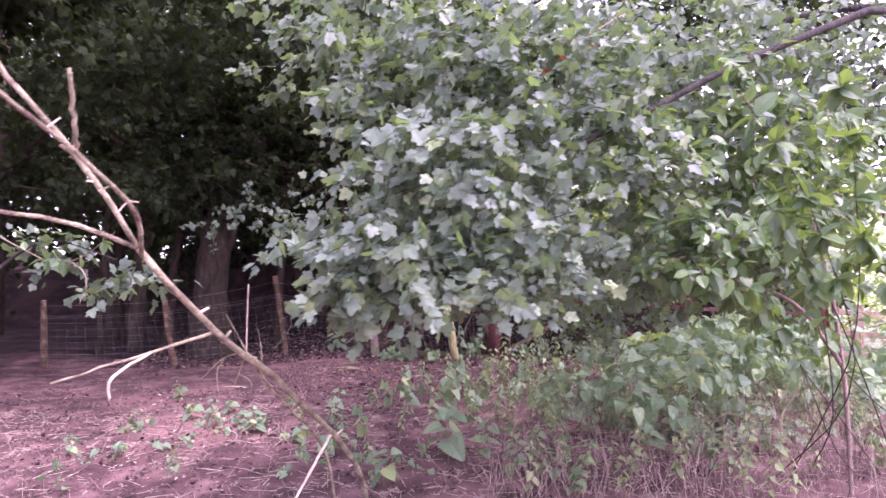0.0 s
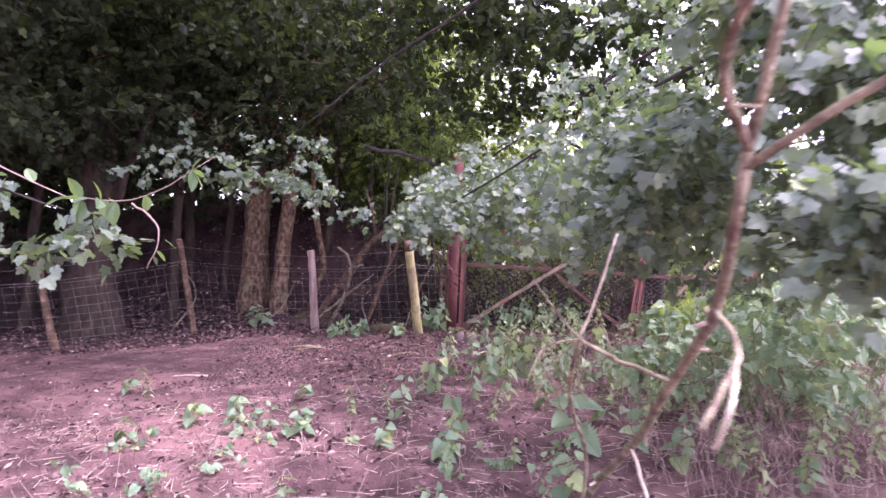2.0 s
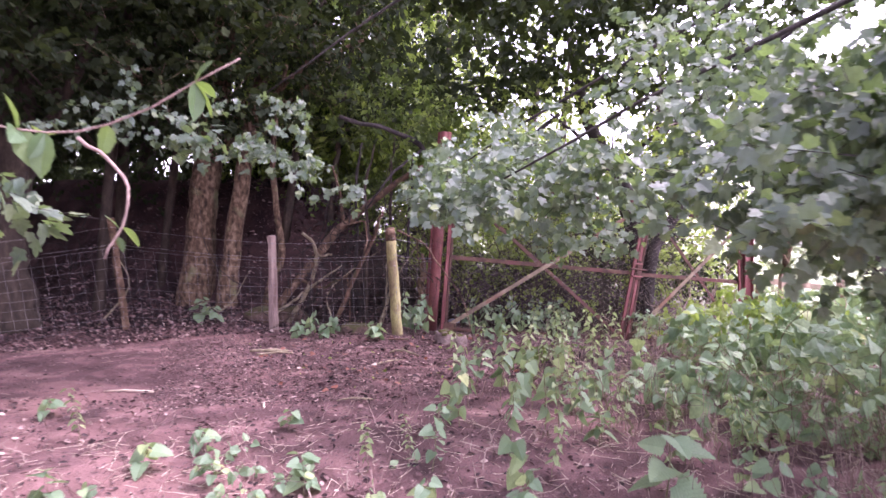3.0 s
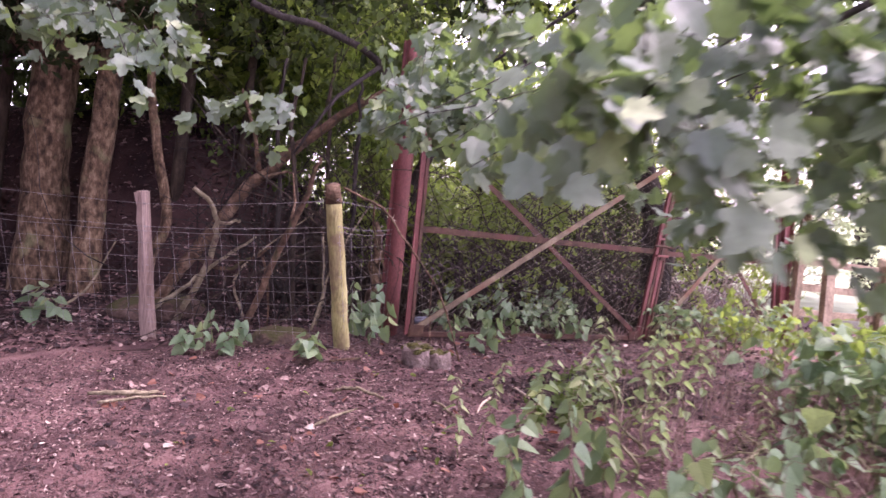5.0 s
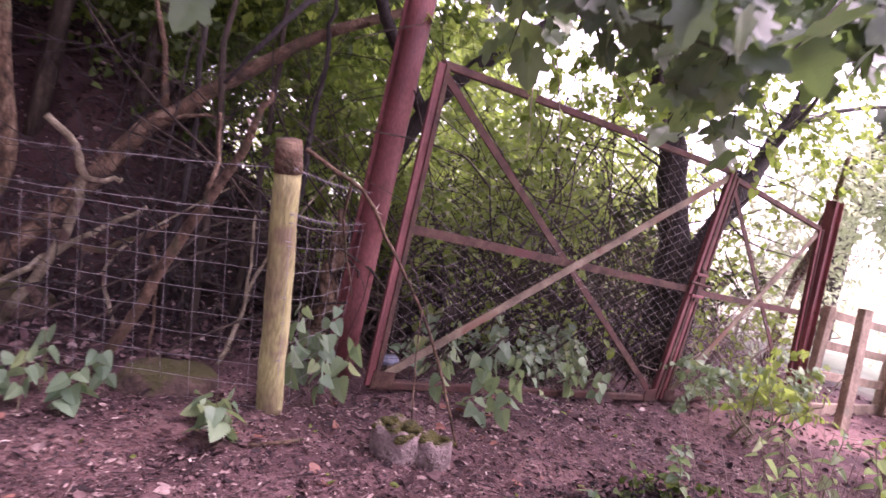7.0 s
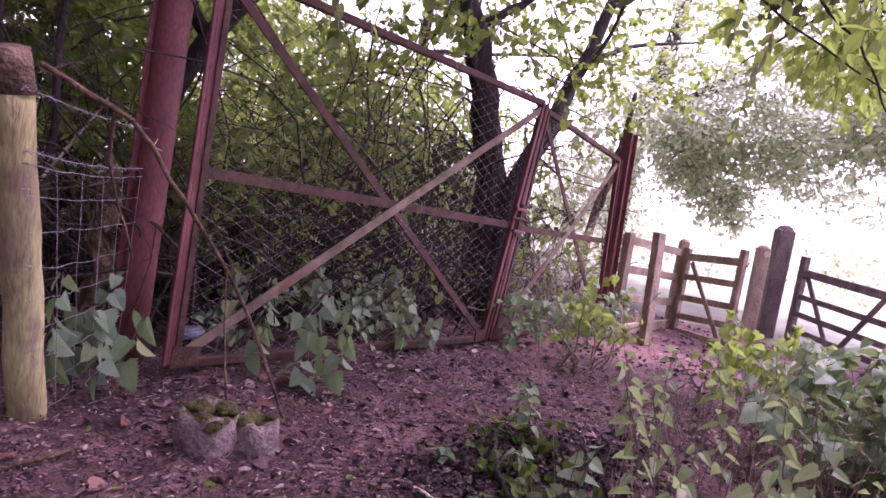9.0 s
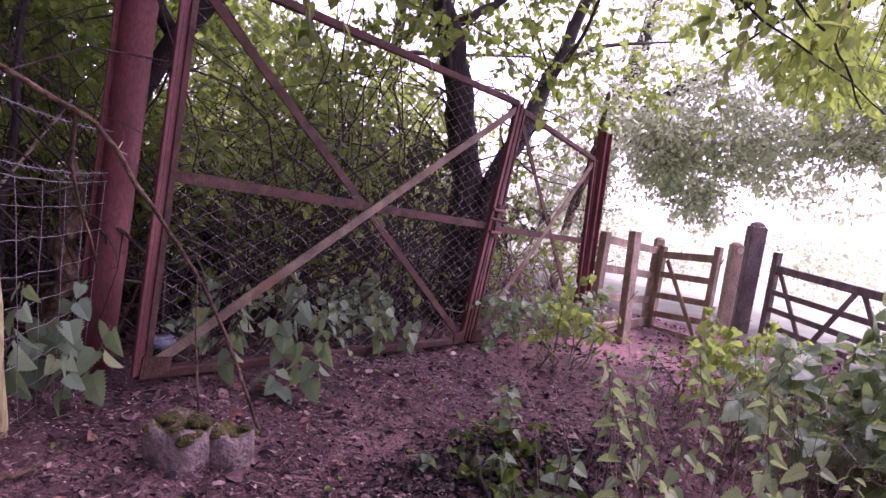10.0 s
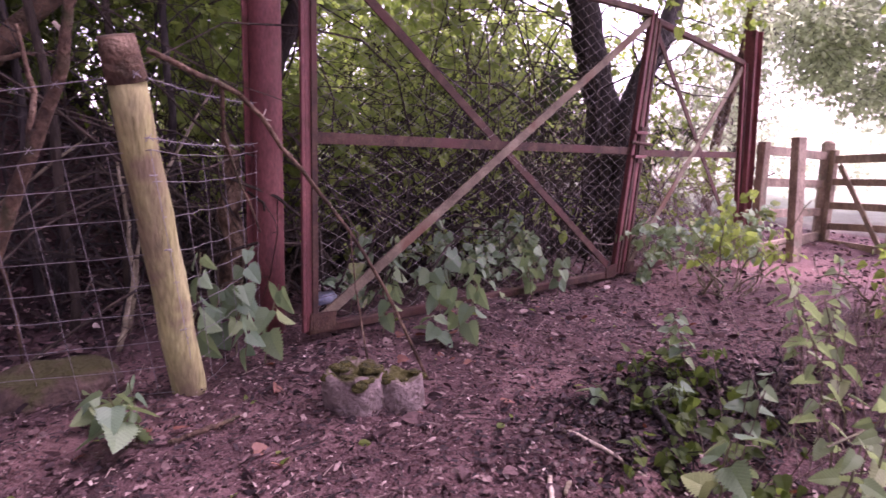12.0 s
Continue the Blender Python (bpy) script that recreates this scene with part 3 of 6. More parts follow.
# ---------------------------------------------------------------- wire fence
def stake(label, a, b, r, mat, lump, seed, split=False, group="fence posts"):
    s = thing("fence_post", a, label, "post", group)
    sides = 7 if split else 14
    part("stake", tube(curve_points([a, b], 12, 0.004, seed), (r * 1.02, r, r * 0.98, r * 0.93), sides, lump, seed), mat, s, smooth=not split)
    b, a = np.array(b, float), np.array(a, float)
    d = (b - a) / np.linalg.norm(b - a)
    part("top_face", tube([b + d * 0.001, b + d * 0.012], (r * 0.9, r * 0.72), sides, lump, seed), POST_OLD, s)
    for k, f in enumerate((0.3, 0.55, 0.76)):
        p = a + (b - a) * f + [0.0, -r - 0.002, 0.0]
        part("staple", tube([p + [-0.014, 0, 0], p + [0, -0.006, 0], p + [0.014, 0, 0]], 0.0022, 4), WIRE, s)
    return s


LINE = [gpt(-9.0, 9.6), gpt(-6.9, 10.2), gpt(-4.85, 10.9), gpt(-2.98, 11.95), gpt(-1.04, 10.65), gpt(0.39, 9.54)]
TOPS = [(-9.0, 9.6, 1.0), (-6.95, 10.25, 1.0), (-5.12, 10.95, 1.05), (-3.25, 11.95, 1.4), (-1.13, 10.65, 1.26), (0.15, 9.33, 1.44)]
POST_LABELS = ["dark brown weathered split-wood fence post, toned down for shade"] * 4 + ["weathered pinkish-grey split-wood fence post"]
for i in range(1, 5):
    a, b = LINE[i], TOPS[i]
    # posts beside the wood use darker ROT_WOOD, so its shade sits in their colour
    stake(POST_LABELS[i], (a[0], a[1], a[2] - 0.1), b, 0.058 if i == 4 else 0.05, POST_OLD if i == 4 else ROT_WOOD, 0.13, 30 + i, True)
p3 = stake("leaning round fence post, green with algae", (0.4, 9.55, -0.06), (0.18, 9.35, 1.3), 0.069, POST_GREEN, 0.015, 41)
part("bare_top", tube(curve_points([(0.18, 9.35, 1.3), (0.15, 9.33, 1.45)], 4), (0.068, 0.058), 14, 0.06, 5), ROT_WOOD, p3, "brown weathered post top", smooth=True)

fence = thing("wire_fence", LINE[1], "sagging galvanised stock netting with barbed strands above", "fence")
END_A, END_B = np.array(gpt(0.97, 9.99)), np.array((1.02, 9.99, 1.35))
low = np.array([np.array(p) + [0, -0.068, 0.0] for p in LINE[1:]] + [END_A])
high = np.array([np.array(p) + [0, -0.068, 0.0] for p in TOPS[1:]] + [END_B])
high[-2] = (0.17, 9.26, 1.43)
low[-2] = (0.40, 9.47, 0.0)


def fence_line(f, sag, seed):
    p = low + (high - low) * f
    r = np.random.default_rng(seed)
    out = []
    for a, b in zip(p[:-1], p[1:]):
        u = np.linspace(0, 1, 14)[:-1]
        q = a + (b - a) * u[:, None]
        q[:, 2] -= sag * 4 * u * (1 - u)
        q += r.normal(0, 0.0035, q.shape) * (4 * u * (1 - u))[:, None]
        out.append(q)
    return np.vstack(out + [p[-1:]])


NET = [0.045, 0.13, 0.215, 0.3, 0.385, 0.475, 0.57, 0.665, 0.745]
rows = []
for i, f in enumerate(NET):
    q_ = fence_line(f, 0.012 + 0.006 * (i % 3), i)
    rows.append(q_)
    part("line_wire", tube(q_, 0.0015 if i < 8 else 0.0019, 4), WIRE, fence)
for i, f in enumerate((0.775, 0.925)):
    q_ = fence_line(f, 0.02, 20 + i)
    w = part("barbed_wire", tube(q_, 0.002, 4), WIRE, fence)
    barbs = []
    for k in range(2, len(q_) - 1):
        c = q_[k]
        barbs.append(np.stack([c + [-0.012, 0, -0.014], c + [0.012, 0.004, 0.014]]))
        barbs.append(np.stack([c + [0.012, -0.01, -0.012], c + [-0.01, 0.01, 0.012]]))
    tagged(part("barb", twig_mesh(np.array(barbs), 0.0018), WIRE, w), kind="stuff")
bot, top_ = rows[0], rows[-1]
span = np.r_[0, np.cumsum(np.linalg.norm(np.diff(bot, axis=0), axis=1))]
for s in np.arange(0.1, span[-1], 0.155):
    pts = []
    for r_ in rows:
        pts.append([np.interp(s, span, r_[:, k]) for k in range(3)])
    part("stay_wire", tube(np.array(pts) + [0, -0.003, 0], 0.0015, 3), WIRE, fence)


# ---------------------------------------------------------------- timber fence, bridle gate and field gate
def timber_post(label, x, y, top, w, dome=0.04, zb=None, lean=(0, 0), name="gate_post", mat=TIMBER):
    zb = float(ground_z(x, y)) - 0.1 if zb is None else zb
    t = thing(name, (x, y, zb), label, "post")
    part("shaft", beam((x, y, zb), (x + lean[0], y + lean[1], top), w, w, (0.87, 0.5, 0), 0.08), mat, t)
    part("cap", tube([(x + lean[0], y + lean[1], top + 0.001), (x + lean[0], y + lean[1], top + dome * 0.6), (x + lean[0], y + lean[1], top + dome)], (w * 0.52, w * 0.42, w * 0.14), 10), mat, t)
    return t


rail_fence = thing("rail_fence", gpt(7.0, 9.5), "short run of three-rail brown timber fence", "fence")
part("post", beam((7.05, 9.24, -0.6), (7.17, 9.36, 0.97), 0.1, 0.14, (0.3, 1, 0), 0.07), TIMBER, rail_fence)
part("post", beam((6.92, 9.62, -0.6), (6.95, 9.64, 0.92), 0.1, 0.1, (0.3, 1, 0), 0.07), TIMBER, rail_fence)
for z in (0.82, 0.46, 0.1):
    part("rail", beam((6.9, 9.68, z + 0.02), (8.72, 9.5, z - 0.12), 0.04, 0.1, (0.05, 1, 0), 0.1), TIMBER, rail_fence)
part("rail", beam((6.95, 9.6, -0.3), (8.72, 9.5, -0.36), 0.05, 0.16, (0.05, 1, 0), 0.1), TIMBER, rail_fence)

timber_post("square timber hanging post of the small gate", 8.76, 9.5, 0.86, 0.13)
bg = thing("bridle_gate", (8.72, 9.42, -0.5), "small five-bar brown timber gate standing ajar", "gate")
HX, HY, LX, LY = 8.69, 9.4, 8.06, 8.56
side_way = (0.8, -0.6, 0)
part("hanging_stile", beam((HX, HY, -0.42), (HX, HY, 0.78), 0.07, 0.09, side_way), TIMBER, bg)
part("latch_stile", beam((LX, LY, -0.5), (LX + 0.02, LY, 0.92), 0.07, 0.1, side_way), TIMBER, bg)
for i, (za, zb) in enumerate(((0.66, 0.76), (0.38, 0.47), (0.08, 0.18), (-0.19, -0.06), (-0.4, -0.32))):
    part("bar", beam((HX, HY, za), (LX, LY, zb), 0.03, 0.085 if i else 0.1, side_way), TIMBER, bg)
part("brace", beam((HX - 0.1, HY - 0.13 + 0.03, 0.6), (LX + 0.06, LY + 0.08 + 0.03, -0.3), 0.024, 0.07, side_way), TIMBER, bg)
part("latch", tube([(LX, LY - 0.06, 0.72), (LX + 0.3, LY - 0.02, 0.75)], 0.012, 8), RUST, bg)
part("strap_hinge", beam((HX + 0.05, HY + 0.03, 0.68), (LX + 0.35, LY + 0.45, 0.73), 0.01, 0.04, side_way), WIRE, bg)

lp = timber_post("timber latch post with a round waymark disc", 9.66, 8.62, 0.93, 0.17, 0.05, lean=(0.02, 0.02))
part("waymark_disc", tube([(9.575, 8.56, 0.86), (9.565, 8.555, 0.86)], 0.045, 16), PALE_WOOD, lp, "pale round waymark")
part("wire_tie", tube(curve_points([(9.56, 8.53, 0.35), (9.4, 8.45, 0.32), (9.75, 8.5, 0.3)], 8), 0.006, 5), RUST, lp)
timber_post("tall heavy square timber gatepost", 10.32, 8.51, 1.24, 0.24, 0.08, mat=SHADED_TIMBER)
fg = thing("field_gate", (10.2, 8.15, -0.5), "wide timber field gate with diagonal braces, shaded grey-brown", "gate")
FA, FB = np.array((10.25, 8.15)), np.array((8.35, 6.46))
fw = (0.66, -0.75, 0)


def on_gate(f, z):
    p = FA + (FB - FA) * f
    return (p[0], p[1], z)


part("hanging_stile", beam(on_gate(0, -0.55), on_gate(0, 0.9), 0.09, 0.12, fw), SHADED_TIMBER, fg)
part("latch_stile", beam(on_gate(1, -0.55), on_gate(1, 0.75), 0.07, 0.09, fw), SHADED_TIMBER, fg)
part("top_bar", beam(on_gate(0, 0.66), on_gate(1, 0.62), 0.07, 0.11, fw), SHADED_TIMBER, fg)
for z in (0.3, 0.04, -0.2, -0.42):
    part("bar", beam(on_gate(0, z), on_gate(1, z - 0.02), 0.03, 0.08, fw), SHADED_TIMBER, fg)
for a, b in ((0.05, 0.36), (0.66, 0.36), (0.7, 0.98)):
    part("brace", beam(on_gate(a, 0.62), on_gate(b, -0.4), 0.026, 0.075, (0.66, -0.75, 0)), SHADED_TIMBER, fg)
part("hinge", tube([on_gate(-0.03, 0.6), on_gate(0.03, 0.6)], 0.03, 8), RUST, fg)


# ---------------------------------------------------------------- concrete stump, stones, sticks
def lump(c, r, seed, cut=0.0, sub=3):
    bm = bmesh.new()
    bmesh.ops.create_icosphere(bm, subdivisions=sub, radius=1)
    for v in bm.verts:
        d = 1 + 0.16 * noise.noise(v.co * 1.6 + Vector((seed, 0, 0))) + 0.07 * noise.noise(v.co * 5 + Vector((0, seed, 0)))
        p = Vector((v.co.x * r[0] * d, v.co.y * r[1] * d, max(-0.5, min(0.75 + 0.25 * noise.noise(v.co * 2.6 + Vector((seed, 3, 0))), v.co.z * d)) * r[2]))
        if cut and abs(v.co.x - 0.22) < 0.16 and v.co.y < 0.4:
            p *= 1 - cut * (1 - abs(v.co.x - 0.22) / 0.16)
        v.co = p + Vector(c)
    me = bpy.data.meshes.new("lump")
    bm.to_mesh(me)
    bm.free()
    for p in me.polygons:
        p.use_smooth = True
    return me


MOSS = surface("cushion_moss", [(0.3, (0.035, 0.036, 0.008)), (0.55, (0.1, 0.095, 0.02)), (0.8, (0.17, 0.155, 0.04))], 40, rough=1.0, bump=1.0, fine=160)


def rough_block(c, r, h, seed, hollow):
    """A squat broken block with a hollowed, crumbling top."""
    bm = bmesh.new()
    bmesh.ops.create_icosphere(bm, subdivisions=4, radius=1)
    for v in bm.verts:
        n1 = noise.noise(v.co * 1.4 + Vector((seed, 0, 0)))
        n2 = noise.noise(v.co * 4.5 + Vector((0, seed, 0)))
        flat = Vector((v.co.x, v.co.y)).length
        k = (1 + 0.15 * n1 + 0.07 * n2) * (1.0 if flat < 0.05 else min(1.25, flat**-0.35))
        top = 0.95 + 0.2 * n1 + 0.12 * n2 - hollow * max(0, 1 - flat * 1.35)
        v.co = Vector((v.co.x * r[0] * k, v.co.y * r[1] * k, h * max(-0.4, min(top, v.co.z * 1.55 + 0.1)))) + Vector(c)
    me = bpy.data.meshes.new("block")
    bm.to_mesh(me)
    bm.free()
    for p in me.polygons:
        p.use_smooth = True
    return me


st = thing("stump_block", (0.88, 8.94, -0.05), "squat concrete block cracked in two and capped with moss", "block")
part("larger_half", rough_block((0.825, 8.95, 0.0), (0.128, 0.128), 0.185, 3, 0.3), CONCRETE, st)
part("smaller_half", rough_block((0.98, 8.85, 0.0), (0.098, 0.104), 0.15, 6, 0.25), CONCRETE, st)
mr_ = np.random.default_rng(31)
for cx, cy, rad, h, n_m in ((0.825, 8.95, 0.13, 0.185, 28), (0.98, 8.85, 0.095, 0.15, 15)):
    for k in range(n_m):
        a_m = mr_.uniform(0, 6.283)
        q_m = rad * mr_.uniform(0.35, 1.0)
        s_m = mr_.uniform(0.014, 0.036)
        part("moss_cushion", lump((cx + q_m * math.cos(a_m), cy + q_m * math.sin(a_m), h * 0.95 - 0.35 * max(0, q_m - 0.7 * rad) + mr_.uniform(-0.02, 0.002)), (s_m, s_m, s_m * 0.5), 40 + k, 0.0, 2), MOSS, st)
tagged(part("stone", lump((-0.02, 9.98, -0.02), (0.3, 0.22, 0.19), 9), EARTH_STONE, smooth=True), "mossy earth-covered stone behind the wire fence", "stone")
tagged(part("stone", lump((-0.9, 11.6, 0.0), (0.5, 0.3, 0.2), 12), EARTH_STONE, smooth=True), "low mossy stone among the leaf litter", "stone")


def stick(label, pts, r, mat, seed, twigs=(), name="dead_branch", n=16, knots=0):
    t = thing(name, pts[0], label, "branch")
    line = curve_points(pts, n, r[0] * 0.35, seed)
    part("stem", tube(line, r, 8, 0.06, seed), mat, t, smooth=True)
    for i, (p, rad) in enumerate(twigs):
        part("side_branch", tube(curve_points(p, 8, rad * 0.4, seed + i), (rad, rad * 0.45), 6, 0.05, seed + i), mat, t, smooth=True)
    rr = np.random.default_rng(seed)
    for k in range(knots):
        i = rr.integers(1, n - 1)
        d = rr.normal(0, 1, 3)
        d /= np.linalg.norm(d)
        part("snag", tube([line[i], line[i] + d * rr.uniform(0.02, 0.055)], (r[0] * 0.4, r[0] * 0.25), 5), PALE_WOOD if k % 2 else mat, t)
    return t


stick("long brown dead stick leaning across the steel gate", [gpt(1.235, 8.95), (1.26, 9.2, 0.26), (1.28, 9.5, 0.53), (1.08, 9.5, 0.8), (0.91, 9.5, 1.0), (0.7, 9.5, 1.25), (0.5, 9.48, 1.34), (0.3, 9.46, 1.42)], (0.008, 0.0095, 0.0105, 0.012, 0.013), ROT_WOOD, 61,
      [([gpt(1.06, 9.15), (1.1, 9.3, 0.35), (1.2, 9.47, 0.64)], 0.006), ([(0.6, 9.5, 1.3), (0.66, 9.62, 1.05), (0.8, 9.62, 0.66)], 0.01)], knots=8)
stick("reddish broken branch propped behind the fence", [gpt(-0.36, 10.2), (-0.2, 9.98, 0.55), (-0.02, 9.78, 1.1), (0.09, 9.64, 1.48), (0.12, 9.58, 1.66)], (0.03, 0.028, 0.022, 0.014), ROT_WOOD, 63,
      [([(-0.04, 9.8, 1.06), (0.0, 9.86, 1.3), (-0.02, 9.87, 1.52)], 0.014), ([(-0.2, 10.05, 0.75), (-0.08, 10.3, 0.45), gpt(-0.05, 10.4)], 0.014)], knots=6)
stick("bent bare dead branch with a broken tip", [gpt(-0.75, 11.3), (-0.5, 10.95, 0.6), (-0.47, 10.78, 0.98), (-0.52, 10.75, 1.15), (-0.7, 10.75, 1.32)], (0.035, 0.03, 0.025, 0.022), DEAD_BARK, 65,
      [([(-0.47, 10.78, 1.0), (-0.3, 10.7, 1.02), (-0.28, 10.68, 1.03)], 0.02)], knots=3)
stick("long fallen limb resting slantwise on the bank", [gpt(-1.0, 11.5, 0.05), (-0.45, 11.6, 0.75), (0.1, 11.6, 1.45), (0.75, 11.3, 2.1), (1.5, 10.9, 2.6)], (0.06, 0.075, 0.055, 0.035), ROT_WOOD, 66,
      [([(0.1, 11.55, 1.45), (0.3, 11.4, 1.52), (0.5, 11.3, 1.55)], 0.022), ([(-0.6, 11.5, 0.6), (-0.3, 11.2, 0.5), (0.1, 11.0, 0.75)], 0.03), ([(0.1, 11.6, 1.5), (0.05, 11.7, 1.9), (-0.1, 11.7, 2.4)], 0.03)], knots=6)
stick("thin pale dead stick lying against the netting", [gpt(-0.95, 11.3, 0.15), (-0.4, 11.2, 0.55), (-0.05, 11.0, 0.85)], (0.022, 0.018, 0.012), DEAD_BARK, 67, knots=2)
for i, (a, b, h) in enumerate(((-1.9, 11.6, 0.2), (0.35, 10.3, 0.45), (0.5, 10.6, 0.9), (-0.1, 11.2, 0.6), (-3.4, 12.3, 0.5))):
    rr = np.random.default_rng(i + 5)
    stick("thin dead stick in the tangle behind the fence", [gpt(a, b), (a + rr.uniform(-.3, .5), b + 0.1, h * 0.6 + 0.1), (a + rr.uniform(-.2, .8), b + 0.2, h + 0.5)], (0.016, 0.012, 0.007), DEAD_BARK, 70 + i, knots=2)
stick("pale splintered log lying on the leaf litter", [gpt(-1.55, 9.0, 0.03), gpt(-1.3, 8.85, 0.05), gpt(-1.1, 8.85, 0.03)], (0.012, 0.02, 0.01), DEAD_BARK, 81, [([gpt(-1.5, 8.8, 0.03), gpt(-1.25, 8.75, 0.04), gpt(-1.1, 8.78, 0.02)], 0.011)])
stick("curled grey root lying on the ground", [gpt(-0.05, 8.5, 0.01), gpt(0.0, 8.42, 0.06), gpt(0.1, 8.36, 0.05), gpt(0.22, 8.25, 0.01)], (0.012, 0.014, 0.01), DEAD_BARK, 82)
stick("thin pale stick lying near the fence post", [gpt(0.12, 9.1, 0.02), gpt(0.26, 9.08, 0.03), gpt(0.4, 9.12, 0.02)], (0.008, 0.011, 0.006), ROT_WOOD, 83)
stick("dark rotting branch lying under the nettles", [gpt(1.5, 7.9, 0.03), gpt(1.7, 8.1, 0.06), gpt(2.0, 8.3, 0.04)], (0.012, 0.016, 0.011), DARK_BARK, 84)
for i, (a, b) in enumerate(((0.55, 8.15), (1.0, 8.1), (0.95, 8.0), (-1.7, 6.5), (-0.8, 6.6), (-2.5, 7.3), (-0.4, 7.9), (1.3, 8.3))):
    rr = np.random.default_rng(i + 900)
    d = rr.normal(0, 0.16, 2)
    stick("small fallen stick on the trodden earth", [gpt(a, b, 0.012), gpt(a + d[0], b + d[1], 0.03), gpt(a + 1.9 * d[0], b + 2.1 * d[1], 0.012)], (0.008, 0.009, 0.005), PALE_WOOD if i % 2 else DEAD_BARK, 90 + i, name="fallen_stick", n=8)

stick("rotten pale-brown broken stump beside the steel post", [gpt(0.94, 10.2, -0.05), (0.95, 10.19, 0.4), (0.95, 10.18, 0.8), (0.92, 10.18, 1.1)], (0.07, 0.062, 0.055, 0.02), BARK, 87, name="rotten_stump", knots=3)
for i, (a, c_, h) in enumerate(((0.3, 10.9, 2.7), (0.3, 11.6, 2.8), (0.75, 11.3, 2.9), (0.95, 11.0, 2.6))):
    stick("upright slim brown stem behind the fence", [gpt(a, c_, -0.05), (a + 0.03, c_, h * 0.4), (a - 0.05 + 0.04 * i, c_ + 0.05, h * 0.75), (a + 0.08, c_ + 0.1, h)], (0.028, 0.024, 0.016), DARK_BARK if i % 2 else STEM_BARK, 170 + i, name="slim_stem", knots=2)
# crumpled plastic behind the gate
tagged(part("plastic_scrap", lump((1.42, 10.05, 0.13), (0.085, 0.05, 0.05), 21), PLASTIC, smooth=True), "crumpled scrap of blue-grey plastic behind the gate", "litter")

# dead forked sapling beside the path
sap = thing("dead_sapling", gpt(-0.44, 3.05, -0.05), "leaning dead forked sapling with pale brown bark and snags", "tree")


def limb(pts, r, seed, mat=DEAD_BARK, owner=sap, name="limb", snags=0):
    line = curve_points(pts, 14, r[0] * 0.22, seed)
    o = part(name, tube(line, r, 9, 0.06, seed), mat, owner, smooth=True)
    rr = np.random.default_rng(seed)
    for k in range(snags):
        i = rr.integers(1, 13)
        d = rr.normal(0, 1, 3)
        d /= np.linalg.norm(d)
        part("snag", tube([line[i], line[i] + d * rr.uniform(0.03, 0.06)], (r[0] * 0.42, r[0] * 0.3), 5), PALE_WOOD if k % 2 else DEAD_BARK, o)
    return o


F0 = (-1.13, 1.05, 1.71)
limb([gpt(-0.44, 3.05, -0.05), (-0.48, 2.75, 0.33), (-0.57, 2.3, 0.68), (-0.77, 1.76, 1.08), (-0.94, 1.36, 1.36), F0], (0.019, 0.0165, 0.0145, 0.013), 100, name="trunk", snags=9)
limb([F0, (-1.25, 0.81, 2.04), (-1.39, 0.6, 2.3), (-1.5, 0.4, 2.65)], (0.0105, 0.009, 0.0065), 101, snags=4)
limb([(-1.25, 0.82, 2.04), (-1.21, 0.74, 2.11), (-1.175, 0.64, 2.285)], (0.01, 0.007), 102)
limb([(-1.25, 0.81, 2.04), (-1.32, 0.85, 2.07)], (0.008, 0.006), 103)
limb([F0, (-1.31, 0.9, 1.795), (-1.49, 0.65, 1.83), (-1.7, 0.22, 1.88)], (0.0095, 0.0078, 0.0062), 104, snags=7)
limb([(-1.12, 1.06, 1.68), (-1.03, 0.8, 1.83), (-1.05, 0.5, 1.97), (-1.11, 0.18, 2.1), (-1.2, -0.1, 2.3)], (0.0095, 0.007, 0.005), 105, snags=5)
limb([(-0.95, 1.35, 1.35), (-1.1, 1.1, 1.3), (-1.36, 0.88, 1.22)], (0.008, 0.006, 0.0045), 106)
limb([(-1.1, 1.1, 1.3), (-1.2, 1.0, 1.22), (-1.22, 1.02, 1.13)], (0.006, 0.0045), 107, PALE_WOOD)
C0 = (-0.98, 2.0, 1.18)
limb([(-0.77, 1.78, 1.07), (-0.88, 1.93, 1.12), C0], (0.008, 0.007), 108)
limb([C0, (-0.96, 1.93, 1.32), (-0.93, 1.85, 1.545)], (0.0048, 0.003), 109, PALE_WOOD)
for i, (a, b, c) in enumerate(((C0, (-1.1, 2.02, 1.15), (-1.2, 1.95, 1.05)), (C0, (-1.05, 2.1, 1.05), (-1.1, 2.1, 0.93)), ((-1.1, 2.02, 1.15), (-1.14, 2.02, 1.08), (-1.13, 2.0, 0.98)), (C0, (-0.93, 2.1, 1.02), (-0.88, 2.12, 0.93)),
                               (C0, (-1.05, 2.05, 1.28), (-1.12, 2.08, 1.38)), ((-1.05, 2.1, 1.05), (-1.0, 2.15, 1.0), (-0.97, 2.15, 0.9)), ((-0.88, 1.93, 1.12), (-0.9, 1.98, 1.22), (-0.92, 2.0, 1.3)))):
    limb([a, b, c], (0.0038, 0.002), 110 + i)
limb([C0, (-0.88, 2.25, 0.9), (-0.66, 2.5, 0.55), gpt(-0.6, 2.75, -0.02)], (0.008, 0.008, 0.009), 120)
limb([(-0.57, 2.3, 0.68), (-0.64, 2.08, 0.55), (-0.72, 1.85, 0.4)], (0.008, 0.006), 121, PALE_WOOD)


